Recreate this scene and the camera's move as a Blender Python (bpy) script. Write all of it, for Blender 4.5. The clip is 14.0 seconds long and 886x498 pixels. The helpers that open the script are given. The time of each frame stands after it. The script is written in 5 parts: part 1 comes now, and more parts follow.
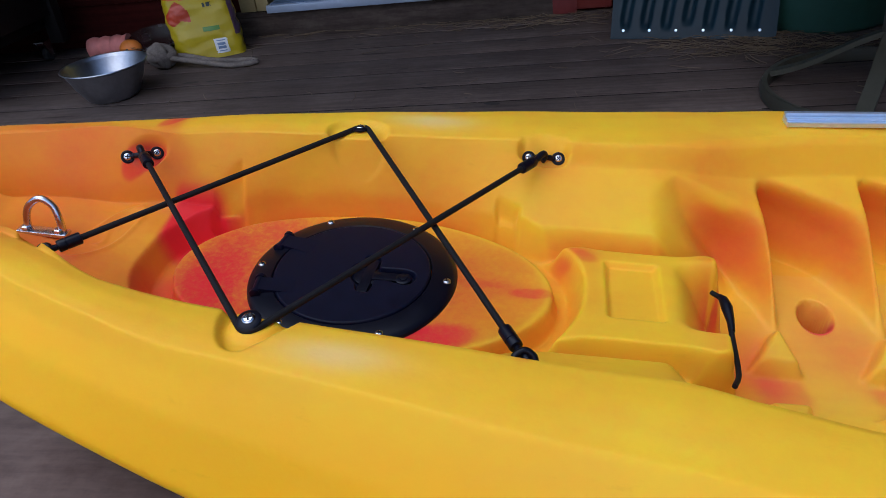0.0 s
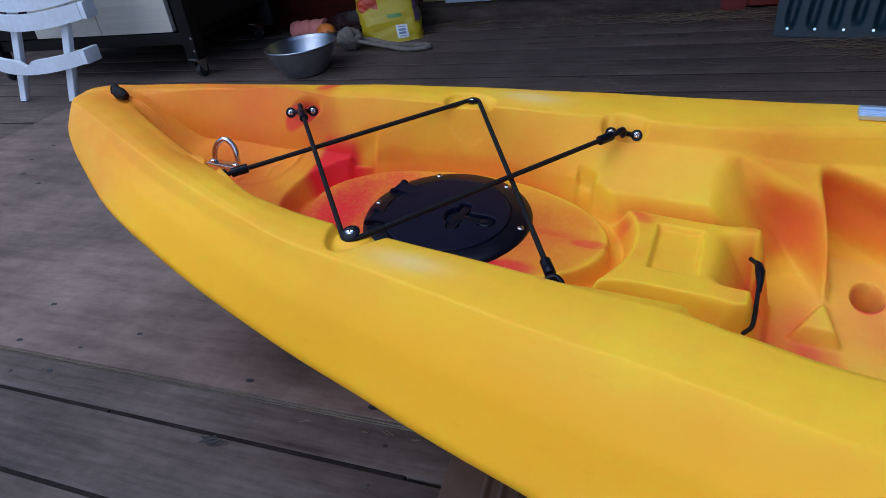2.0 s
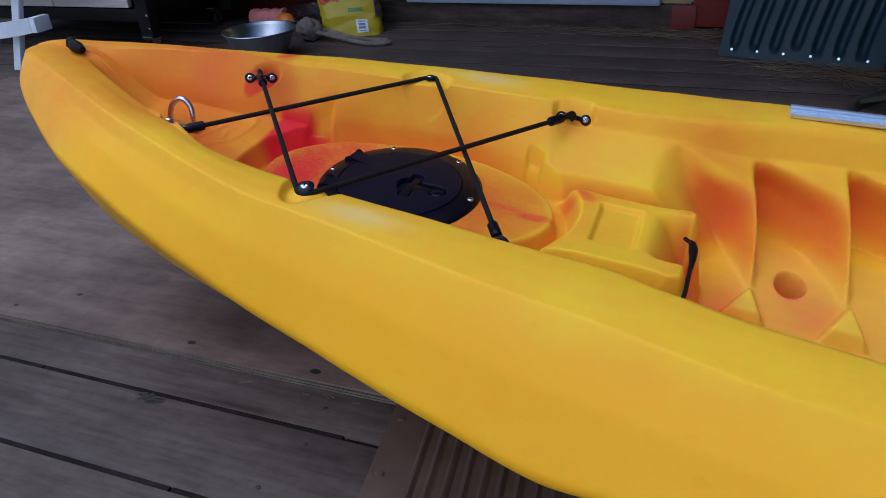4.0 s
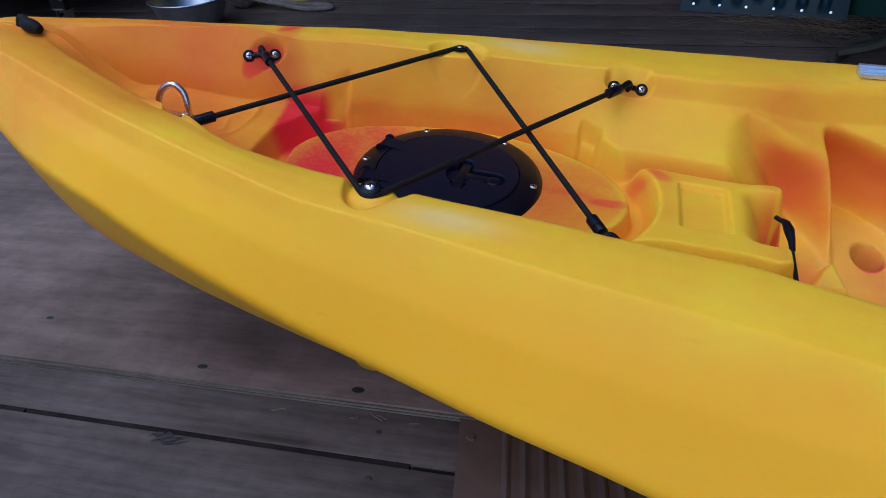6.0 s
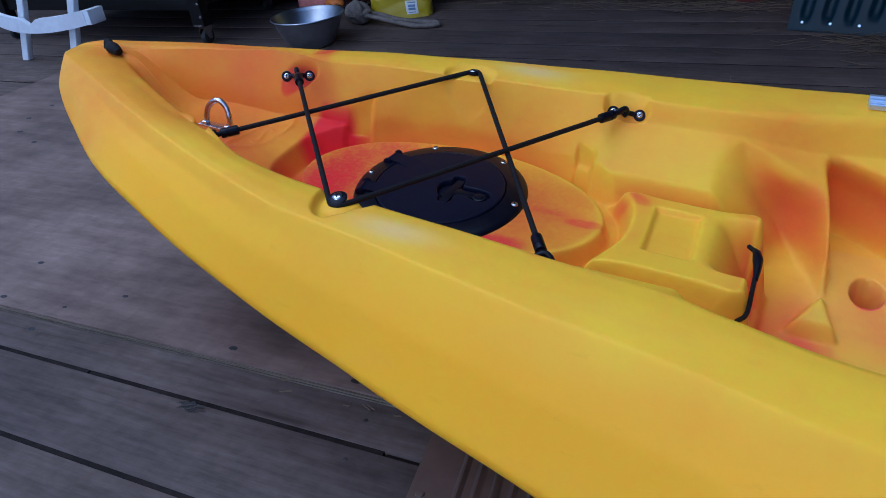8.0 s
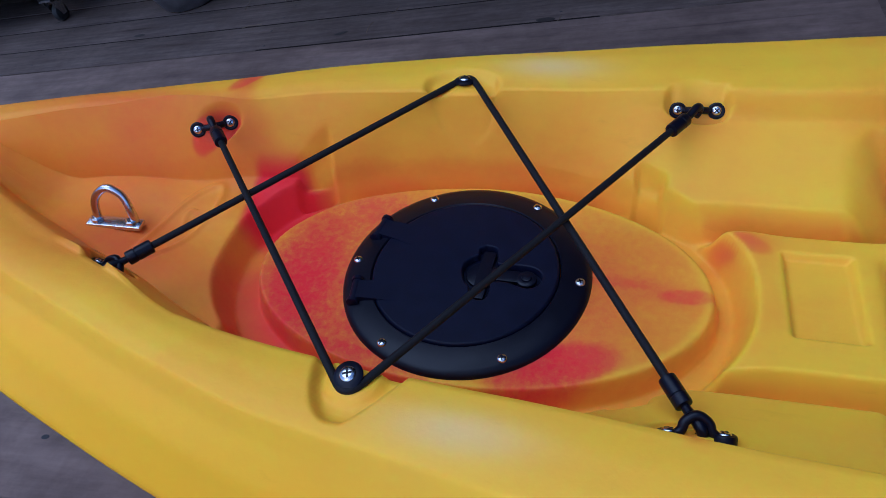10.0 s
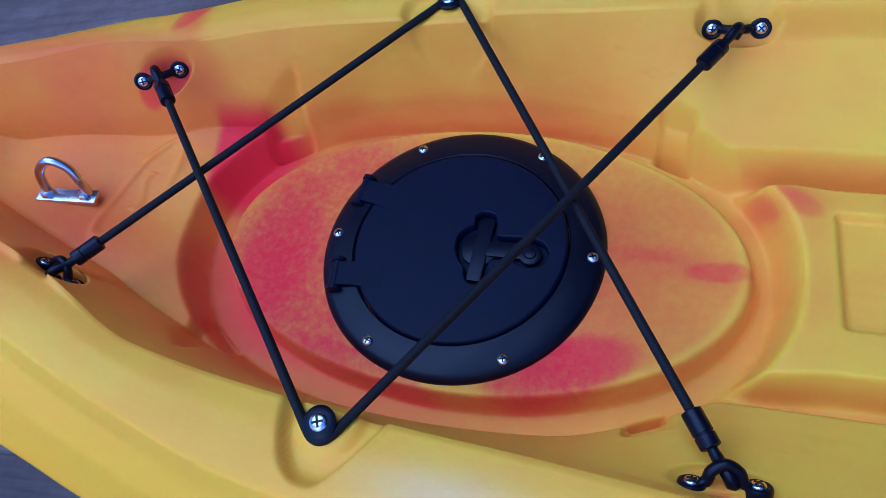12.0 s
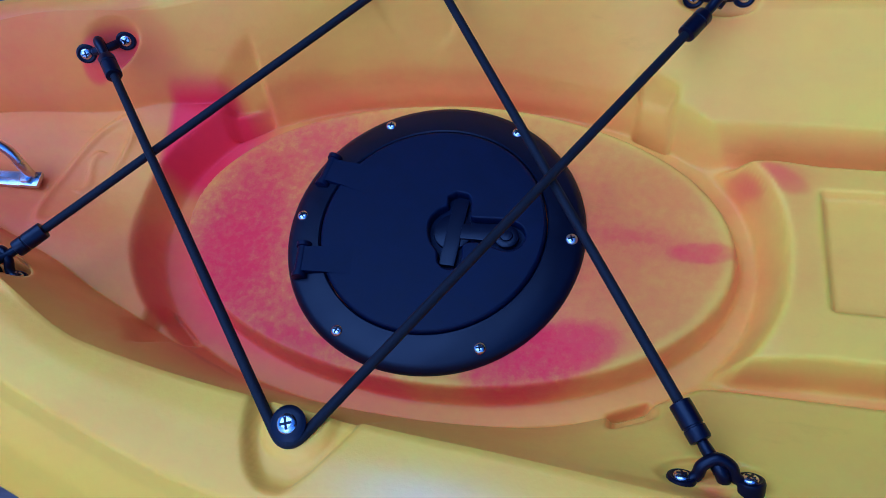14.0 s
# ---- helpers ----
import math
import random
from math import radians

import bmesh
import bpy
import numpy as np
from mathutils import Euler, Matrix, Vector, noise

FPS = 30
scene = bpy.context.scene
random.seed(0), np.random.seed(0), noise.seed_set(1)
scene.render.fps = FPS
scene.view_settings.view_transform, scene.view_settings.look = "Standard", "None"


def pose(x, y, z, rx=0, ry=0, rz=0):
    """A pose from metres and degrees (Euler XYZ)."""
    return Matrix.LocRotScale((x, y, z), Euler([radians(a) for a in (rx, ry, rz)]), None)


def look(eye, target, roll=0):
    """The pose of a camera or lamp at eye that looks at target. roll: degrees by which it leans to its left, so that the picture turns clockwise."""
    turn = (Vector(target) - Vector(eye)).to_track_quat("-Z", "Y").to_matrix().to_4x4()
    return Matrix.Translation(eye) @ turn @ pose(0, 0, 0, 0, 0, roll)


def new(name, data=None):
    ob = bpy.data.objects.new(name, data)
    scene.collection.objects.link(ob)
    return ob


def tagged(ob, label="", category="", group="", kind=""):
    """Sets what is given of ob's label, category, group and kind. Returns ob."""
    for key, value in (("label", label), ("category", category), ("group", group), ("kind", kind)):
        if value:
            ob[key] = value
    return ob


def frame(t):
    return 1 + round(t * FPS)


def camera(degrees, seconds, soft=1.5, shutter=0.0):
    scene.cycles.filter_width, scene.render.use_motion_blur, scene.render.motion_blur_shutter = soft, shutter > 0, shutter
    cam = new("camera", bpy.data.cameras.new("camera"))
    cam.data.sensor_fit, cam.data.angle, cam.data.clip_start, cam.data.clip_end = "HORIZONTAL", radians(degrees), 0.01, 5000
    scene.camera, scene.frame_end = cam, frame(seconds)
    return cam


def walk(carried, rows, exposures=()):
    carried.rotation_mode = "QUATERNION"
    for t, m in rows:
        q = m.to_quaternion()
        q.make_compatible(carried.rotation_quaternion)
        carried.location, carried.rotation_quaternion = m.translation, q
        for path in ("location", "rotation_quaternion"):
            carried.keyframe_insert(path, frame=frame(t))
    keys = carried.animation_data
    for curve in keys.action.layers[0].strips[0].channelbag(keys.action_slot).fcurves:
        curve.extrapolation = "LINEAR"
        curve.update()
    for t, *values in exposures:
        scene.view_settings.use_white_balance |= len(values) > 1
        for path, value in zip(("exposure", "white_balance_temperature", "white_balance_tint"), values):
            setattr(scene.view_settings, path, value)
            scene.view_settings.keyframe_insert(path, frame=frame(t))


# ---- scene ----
cam = camera(61.51, 14.0, 0.85)
PATH = [
    (0.0, pose(0.2867, -0.7093, 0.7363, 58.759, 6.390, 8.316)),
    (0.5, pose(0.2545, -0.7303, 0.7410, 58.825, 7.063, 14.451)),
    (1.0, pose(0.2950, -0.7688, 0.7561, 58.656, 8.955, 18.578)),
    (1.5, pose(0.3924, -0.8173, 0.7555, 58.767, 8.658, 21.621)),
    (2.0, pose(0.4544, -0.8605, 0.7633, 60.073, 8.360, 22.916)),
    (2.5, pose(0.5330, -0.8886, 0.7482, 60.333, 8.202, 19.207)),
    (3.0, pose(0.5397, -0.9100, 0.7373, 61.271, 7.724, 17.904)),
    (3.5, pose(0.5223, -0.9155, 0.7330, 62.503, 6.343, 21.584)),
    (3.7, pose(0.5039, -0.9163, 0.7279, 61.744, 4.838, 22.215)),
    (5.8, pose(0.2400, -0.8521, 0.7168, 58.280, 2.972, 13.404)),
    (6.0, pose(0.2397, -0.8460, 0.7101, 57.481, 3.179, 13.142)),
    (6.5, pose(0.3102, -0.8190, 0.7189, 57.739, 3.673, 7.330)),
    (7.0, pose(0.3725, -0.8047, 0.7178, 58.344, 4.158, 3.582)),
    (7.5, pose(0.4263, -0.8207, 0.7308, 58.691, 6.179, 16.363)),
    (8.0, pose(0.4600, -0.8419, 0.7343, 59.144, 5.998, 24.521)),
    (8.5, pose(0.4454, -0.8050, 0.7337, 59.027, 8.357, 24.987)),
    (9.0, pose(0.3242, -0.6904, 0.7331, 54.963, 6.359, 20.574)),
    (9.2, pose(0.2740, -0.6558, 0.7393, 54.255, 7.250, 18.798)),
    (11.3, pose(0.2119, -0.3714, 0.7661, 34.187, 17.447, 7.863)),
    (11.5, pose(0.2259, -0.3669, 0.7661, 32.404, 15.655, 8.674)),
    (12.0, pose(0.2315, -0.3553, 0.7659, 36.211, 16.280, 12.261)),
    (12.5, pose(0.2260, -0.3502, 0.7556, 35.130, 15.733, 11.202)),
    (13.0, pose(0.2198, -0.3350, 0.7562, 33.921, 15.472, 10.965)),
    (13.5, pose(0.2069, -0.3328, 0.7530, 33.752, 14.388, 11.940)),
    (14.0, pose(0.2144, -0.3310, 0.7499, 33.162, 14.438, 9.861)),
]
TONE = (
    (0.0, -0.03, 5350, 11), (0.5, -0.05, 5320, 11), (1.5, -0.07, 5080, 9), (2.0, -0.04, 4960, 8), (3.0, -0.16, 5100, 8), (3.5, -0.19, 5120, 9), (6.0, -0.20, 4820, 9), (7.0, -0.25, 4780, 8), (8.0, -0.20, 4480, 10),
    (9.0, -0.22, 4600, 10), (11.5, -0.15, 3930, 20), (12.0, -0.07, 3740, 20), (13.0, -0.07, 3480, 22), (14.0, -0.08, 3370, 22),
)
walk(cam, PATH, TONE)
# the boat's own axes in the world: x to the stern, y across, z up from its hatch plane
KAYAK = Matrix(((0.99399, 0.04032, 0.10174, 0.00347), (-0.03297, 0.99679, -0.07292, -0.00249), (-0.10435, 0.06912, 0.99214, 0.03388), (0, 0, 0, 1)))

# ---- light ----
world = bpy.data.worlds.new("world")
scene.world = world
world.use_nodes = True
wn = world.node_tree.nodes
sky = wn.new("ShaderNodeTexSky")
sky.sky_type, sky.sun_disc = "NISHITA", False
sky.sun_elevation, sky.sun_rotation = radians(40), radians(190)
sky.air_density, sky.dust_density = 1.0, 1.6
wn["Background"].inputs["Strength"].default_value = 0.15
world.node_tree.links.new(sky.outputs["Color"], wn["Background"].inputs["Color"])
sun_data = bpy.data.lights.new("sun", "SUN")
sun_data.energy, sun_data.angle, sun_data.color = 2.0, radians(60), (1.0, 0.98, 0.95)
sun = new("sun", sun_data)
sun.matrix_world = look((-1.8, 0.4, 6.0), (0, 0, 0))
scene.view_settings.exposure = 0.0


# ---- materials ----
def shader(name):
    m = bpy.data.materials.new(name)
    m.use_nodes = True
    return m, m.node_tree, m.node_tree.nodes["Principled BSDF"]


def add(tree, kind, **values):
    n = tree.nodes.new(kind)
    for k, v in values.items():
        n.inputs[k.replace("_", " ")].default_value = v
    return n


def ramp(tree, fac, stops):
    n = tree.nodes.new("ShaderNodeValToRGB")
    while len(n.color_ramp.elements) < len(stops):
        n.color_ramp.elements.new(0.5)
    for e, (p, c) in zip(n.color_ramp.elements, stops):
        e.position, e.color = p, (*c, 1)
    tree.links.new(fac, n.inputs["Fac"])
    return n.outputs["Color"]


def mix(tree, fac, a, b, mode="MIX"):
    n = tree.nodes.new("ShaderNodeMix")
    n.data_type, n.blend_type = "RGBA", mode
    for i, v in ((0, fac), (6, a), (7, b)):
        if isinstance(v, (int, float)):
            n.inputs[i].default_value = v
        elif isinstance(v, tuple):
            n.inputs[i].default_value = (*v, 1)
        else:
            tree.links.new(v, n.inputs[i])
    return n.outputs[2]


def coords(tree, scale=(1, 1, 1), kind="Object"):
    tc = tree.nodes.new("ShaderNodeTexCoord")
    mp = tree.nodes.new("ShaderNodeMapping")
    mp.inputs["Scale"].default_value = scale
    tree.links.new(tc.outputs[kind], mp.inputs["Vector"])
    return mp.outputs["Vector"]


def noise_at(tree, vec, scale, detail=4.0, rough=0.55):
    n = add(tree, "ShaderNodeTexNoise", Scale=scale, Detail=detail, Roughness=rough)
    tree.links.new(vec, n.inputs["Vector"])
    return n.outputs["Fac"]


def bump(tree, bsdf, height, strength, distance):
    n = add(tree, "ShaderNodeBump", Strength=strength, Distance=distance)
    tree.links.new(height, n.inputs["Height"])
    tree.links.new(n.outputs["Normal"], bsdf.inputs["Normal"])


def plain(name, colour, rough=0.5, metal=0.0, grain=60.0, vary=0.25, relief=0.0003, scale=(1, 1, 1), spec=0.5):
    """A surface of one colour with two scales of unevenness and a fine relief."""
    m, t, b = shader(name)
    v = coords(t, scale)
    fine, wide = noise_at(t, v, grain), noise_at(t, v, grain / 9, 2)
    dark = tuple(c * (1 - vary) for c in colour)
    lite = tuple(min(1, c * (1 + vary * 0.6)) for c in colour)
    c1 = ramp(t, fine, ((0.3, dark), (0.7, lite)))
    c2 = ramp(t, wide, ((0.35, dark), (0.65, lite)))
    t.links.new(mix(t, 0.5, c1, c2), b.inputs["Base Color"])
    b.inputs["Metallic"].default_value = metal
    b.inputs["Specular IOR Level"].default_value = spec
    r = t.nodes.new("ShaderNodeMapRange")
    r.inputs["To Min"].default_value, r.inputs["To Max"].default_value = max(0.05, rough - 0.1), min(1, rough + 0.1)
    t.links.new(wide, r.inputs["Value"])
    t.links.new(r.outputs["Result"], b.inputs["Roughness"])
    if relief:
        bump(t, b, fine, 0.6, relief)
    return m


def boat_plastic():
    """Moulded polyethylene, yellow swirled with orange and red pigment."""
    m, t, b = shader("moulded_plastic")
    v = coords(t)
    pig = t.nodes.new("ShaderNodeAttribute")
    pig.attribute_name = "pigment"
    swirl = noise_at(t, v, 9, 5, 0.6)
    speck = noise_at(t, v, 140, 3, 0.7)
    wide = noise_at(t, coords(t, (1.0, 2.6, 2.6)), 4.5, 4, 0.62)

    def maths(op, a, c):
        n = t.nodes.new("ShaderNodeMath")
        n.operation = op
        for i, q in enumerate((a, c)):
            if isinstance(q, (int, float)):
                n.inputs[i].default_value = q
            else:
                t.links.new(q, n.inputs[i])
        return n.outputs[0]

    lively = maths("MULTIPLY", maths("SUBTRACT", swirl, 0.5), 0.30)
    grainy = t.nodes.new("ShaderNodeAttribute")
    grainy.attribute_name = "grainy"
    mottle = maths("MULTIPLY", maths("SUBTRACT", speck, 0.5), maths("MULTIPLY", grainy.outputs["Fac"], 1.3))
    p = maths("ADD", maths("ADD", pig.outputs["Fac"], lively), maths("ADD", mottle, maths("MULTIPLY", maths("SUBTRACT", wide, 0.5), 0.34)))
    c = ramp(t, p, ((0.0, (0.95, 0.575, 0.015)), (0.12, (0.94, 0.495, 0.020)), (0.36, (0.86, 0.300, 0.020)), (0.58, (0.82, 0.155, 0.030)), (0.80, (0.82, 0.070, 0.036)), (1.0, (0.84, 0.028, 0.034))))
    # deeper yellow on the outer skin stands in for stronger light on the flanks
    flank_light = t.nodes.new("ShaderNodeAttribute")
    flank_light.attribute_name = "flank_light"
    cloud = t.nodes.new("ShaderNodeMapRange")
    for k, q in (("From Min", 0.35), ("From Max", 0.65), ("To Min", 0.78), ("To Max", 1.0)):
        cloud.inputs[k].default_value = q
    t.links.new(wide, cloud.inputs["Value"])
    c = mix(t, maths("MULTIPLY", flank_light.outputs["Fac"], cloud.outputs["Result"]), c, (1.0, 0.468, 0.002))
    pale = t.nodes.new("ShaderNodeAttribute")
    pale.attribute_name = "pale_patch"
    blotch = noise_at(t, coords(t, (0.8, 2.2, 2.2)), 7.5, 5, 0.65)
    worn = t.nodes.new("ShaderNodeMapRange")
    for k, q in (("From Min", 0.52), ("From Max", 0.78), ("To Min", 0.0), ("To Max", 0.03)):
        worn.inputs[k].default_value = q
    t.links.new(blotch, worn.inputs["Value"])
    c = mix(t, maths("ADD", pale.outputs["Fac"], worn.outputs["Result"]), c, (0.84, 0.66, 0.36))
    dirt = ramp(t, noise_at(t, coords(t, (1.0, 3.0, 3.0)), 14, 6, 0.7), ((0.62, (1, 1, 1)), (0.8, (0.72, 0.66, 0.6))))
    t.links.new(mix(t, 0.35, c, dirt, "MULTIPLY"), b.inputs["Base Color"])
    b.inputs["Roughness"].default_value = 0.42
    b.inputs["Specular IOR Level"].default_value = 0.13
    b.inputs["Subsurface Weight"].default_value = 0.40
    b.inputs["Subsurface Radius"].default_value = (0.034, 0.014, 0.003)
    b.inputs["Subsurface Scale"].default_value = 0.16
    # orange-peel skin over slow waves in the wall
    waves = maths("ADD", maths("MULTIPLY", noise_at(t, v, 16, 2), 5.0), speck)
    bump(t, b, waves, 0.35, 0.0005)
    return m


def timber(name, tones, along=(2.2, 13, 13), rough=0.78, weather=0.6, cracks=0.5, knots=0.7, spec=0.15):
    """Weathered boards, grain along x, each piece with a tone of its own."""
    m, t, b = shader(name)
    v = coords(t, along)
    info = t.nodes.new("ShaderNodeObjectInfo")
    off = t.nodes.new("ShaderNodeVectorMath")
    off.operation = "MULTIPLY_ADD"
    comb = t.nodes.new("ShaderNodeCombineXYZ")
    for i in range(3):
        t.links.new(info.outputs["Random"], comb.inputs[i])
    t.links.new(comb.outputs[0], off.inputs[0])
    off.inputs[1].default_value = (37, 91, 53)
    t.links.new(v, off.inputs[2])
    vv = off.outputs[0]
    plainv = coords(t)
    grain = noise_at(t, vv, 3.0, 6, 0.6)
    fine = noise_at(t, vv, 14.0, 3, 0.6)
    patch = noise_at(t, plainv, 2.6, 4, 0.6)
    spots = noise_at(t, plainv, 38, 3, 0.65)
    c = ramp(t, grain, ((0.3, tones[0]), (0.52, tones[1]), (0.75, tones[2])))
    c = mix(t, 0.22, c, ramp(t, fine, ((0.3, (0.6, 0.6, 0.6)), (0.65, (1.15, 1.15, 1.15)))), "MULTIPLY")
    c = mix(t, weather, c, ramp(t, patch, ((0.32, (0.62, 0.60, 0.60)), (0.68, (1.25, 1.22, 1.2)))), "MULTIPLY")
    c = mix(t, 0.4, c, ramp(t, spots, ((0.35, (0.7, 0.68, 0.66)), (0.6, (1.08, 1.08, 1.08)))), "MULTIPLY")
    c = mix(t, 0.8, c, ramp(t, info.outputs["Random"], ((0.0, (0.78, 0.79, 0.82)), (1.0, (1.14, 1.1, 1.06)))), "MULTIPLY")
    vor = add(t, "ShaderNodeTexVoronoi", Scale=0.62)
    t.links.new(vv, vor.inputs["Vector"])
    c = mix(t, knots, c, ramp(t, vor.outputs["Distance"], ((0.05, (0.18, 0.14, 0.12)), (0.10, (0.75, 0.7, 0.68)), (0.2, (1, 1, 1)))), "MULTIPLY")
    long = noise_at(t, coords(t, (0.5, 60, 60)), 1.6, 2, 0.5)
    split = ramp(t, long, ((0.27, (0.25, 0.22, 0.2)), (0.31, (1, 1, 1))))
    c = mix(t, cracks, c, split, "MULTIPLY")
    t.links.new(c, b.inputs["Base Color"])
    b.inputs["Roughness"].default_value = rough
    b.inputs["Specular IOR Level"].default_value = spec
    bump(t, b, grain, 0.5, 0.0015)
    return m


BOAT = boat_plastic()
BLACK = plain("black_plastic", (0.004, 0.004, 0.010), 0.36, grain=400, relief=0.0001, spec=0.2)
BLACK_LID = plain("black_lid_plastic", (0.003, 0.004, 0.016), 0.48, grain=500, relief=0.00012, spec=0.16)
CORD = plain("black_cord", (0.007, 0.006, 0.007), 0.7, grain=900, vary=0.5, relief=0.0004, spec=0.25)
STEEL = plain("stainless_steel", (0.62, 0.62, 0.64), 0.25, 1.0, grain=90, vary=0.1, relief=0)
BRUSHED = plain("brushed_steel", (0.95, 0.90, 0.80), 0.45, 0.6, grain=30, vary=0.12, relief=0.0001, scale=(1, 14, 14))
ALUMINIUM = plain("aluminium", (0.70, 0.81, 0.97), 0.30, 0.75, grain=120, vary=0.08, relief=0)
DECK_WOOD = timber("deck_timber", ((0.092, 0.070, 0.059), (0.130, 0.101, 0.086), (0.168, 0.136, 0.117)), (2.0, 22, 22), 0.72, 0.85, 0.5, 0.8)
PLY = timber("plywood_face", ((0.145, 0.106, 0.088), (0.205, 0.153, 0.128), (0.26, 0.198, 0.168)), (1.4, 9, 9), 0.6, 1.0, 0.25, 0.3)
PLY_EDGE = timber("plywood_edge", ((0.12, 0.10, 0.075), (0.20, 0.17, 0.13), (0.28, 0.245, 0.19)), (0.6, 30, 160), 0.85)
RED_WALL = timber("red_painted_siding", ((0.026, 0.0040, 0.0035), (0.036, 0.0055, 0.0045), (0.048, 0.0075, 0.006)), (1, 20, 20), 0.7, spec=0.06)
DARK_WOOD = timber("sill_timber", ((0.035, 0.027, 0.022), (0.065, 0.05, 0.042), (0.10, 0.08, 0.066)))
CREAM = plain("cream_painted_trim", (0.33, 0.26, 0.12), 0.5, grain=40, vary=0.2)
WHITE_ALU = plain("pale_door_sill", (0.34, 0.40, 0.52), 0.35, 0.3, grain=30, vary=0.15)
WHITE = plain("white_painted_wood", (0.82, 0.85, 0.90), 0.5, grain=45, vary=0.12)
GRILL_BLACK = plain("black_enamel", (0.010, 0.009, 0.009), 0.45, grain=60, spec=0.25)
RUBBER = plain("dark_rubber", (0.02, 0.02, 0.02), 0.7, grain=80)
TEAL = plain("teal_painted_sheet", (0.005, 0.022, 0.034), 0.5, grain=25, vary=0.3, spec=0.3)
MAT_BROWN = plain("brown_ribbed_mat", (0.115, 0.072, 0.054), 0.55, grain=40, vary=0.3)
OLIVE = plain("olive_metal", (0.060, 0.057, 0.040), 0.45, grain=50)
GREEN = plain("dark_green_plastic", (0.016, 0.060, 0.042), 0.5, grain=30)
BAG = plain("yellow_bag_film", (0.48, 0.37, 0.004), 0.35, grain=25, vary=0.12, relief=0.0012)
BAG_RED = plain("red_print", (0.45, 0.05, 0.015), 0.4, grain=40)
BAG_ORANGE = plain("orange_print", (0.62, 0.13, 0.012), 0.4, grain=40)
BAG_WHITE = plain("white_print", (0.75, 0.76, 0.75), 0.4, grain=40, vary=0.1)
BAG_GREEN = plain("green_print", (0.10, 0.24, 0.03), 0.4, grain=40)
BAG_PURPLE = plain("purple_print", (0.10, 0.05, 0.10), 0.4, grain=40)
INK = plain("dark_print", (0.03, 0.04, 0.03), 0.5, grain=40)
INK_BLUE = plain("blue_grey_print", (0.15, 0.22, 0.35), 0.5, grain=40)
ROPE = plain("grey_rope", (0.20, 0.17, 0.145), 0.9, grain=160, vary=0.45, relief=0.003)
PINK = plain("pink_rubber", (0.62, 0.22, 0.20), 0.6, grain=40)
ORANGE = plain("orange_rubber", (0.72, 0.22, 0.03), 0.5, grain=30)
STRAW = plain("dry_needles", (0.17, 0.12, 0.07), 0.8, grain=50, vary=0.4)
SOIL = plain("bare_ground", (0.28, 0.22, 0.15), 0.95, grain=6, vary=0.4, relief=0.02)


# ---- mesh helpers ----
def mesh_of(name, bm, material, smooth=True, angle=40):
    me = bpy.data.meshes.new(name)
    bm.normal_update()
    bm.to_mesh(me)
    bm.free()
    me.materials.append(material)
    if smooth:
        me.polygons.foreach_set("use_smooth", [True] * len(me.polygons))
        me.set_sharp_from_angle(angle=radians(angle))
    return me


def part(name, bm, material, parent, label="", smooth=True, angle=40):
    """One bmesh as one mesh object, under a thing or under a part."""
    ob = new(name, mesh_of(name, bm, material, smooth, angle))
    ob.parent = parent
    return tagged(ob, label)


def thing(name, label, category, m=None, group="", kind=""):
    ob = new(name)
    ob.empty_display_size = 0.1
    if m is not None:
        ob.matrix_world = m
    return tagged(ob, label, category, group, kind)


def box(bm, x0, x1, y0, y1, z0, z1, bevel=0.0, m=None):
    r = bmesh.ops.create_cube(bm, size=1)
    vs = r["verts"]
    bmesh.ops.transform(bm, matrix=Matrix.LocRotScale(((x0 + x1) / 2, (y0 + y1) / 2, (z0 + z1) / 2), None, (x1 - x0, y1 - y0, z1 - z0)), verts=vs)
    if bevel:
        es = list({e for v in vs for e in v.link_edges})
        out = bmesh.ops.bevel(bm, geom=es, offset=bevel, segments=2, profile=0.6, affect="EDGES")
        vs = list({v for f in out["faces"] for v in f.verts} | {v for v in vs if v.is_valid})
    if m is not None:
        bmesh.ops.transform(bm, matrix=m, verts=[v for v in vs if v.is_valid])
    return bm


def lathe(bm, profile, n=48, m=None):
    """Turns (radius, height) points round z."""
    rings = []
    for r, z in profile:
        if r < 1e-6:
            rings.append([bm.verts.new((0, 0, z))])
        else:
            rings.append([bm.verts.new((r * math.cos(2 * math.pi * i / n), r * math.sin(2 * math.pi * i / n), z)) for i in range(n)])
    for a, b in zip(rings, rings[1:]):
        for i in range(n):
            q = [a[i % len(a)], a[(i + 1) % len(a)], b[(i + 1) % len(b)], b[i % len(b)]]
            q = [v for k, v in enumerate(q) if v not in q[:k]]
            if len(q) > 2:
                bm.faces.new(q)
    if m is not None:
        bmesh.ops.transform(bm, matrix=m, verts=[v for r in rings for v in r])
    return bm


def smooth_path(pts, steps=8):
    """Catmull-Rom points through pts."""
    p = [Vector(q) for q in pts]
    p = [p[0] * 2 - p[1]] + p + [p[-1] * 2 - p[-2]]
    out = []
    for a, b, c, d in zip(p, p[1:], p[2:], p[3:]):
        for i in range(steps):
            t = i / steps
            out.append(0.5 * ((2 * b) + (c - a) * t + (2 * a - 5 * b + 4 * c - d) * t * t + (3 * b - a - 3 * c + d) * t ** 3))
    return out + [p[-2]]


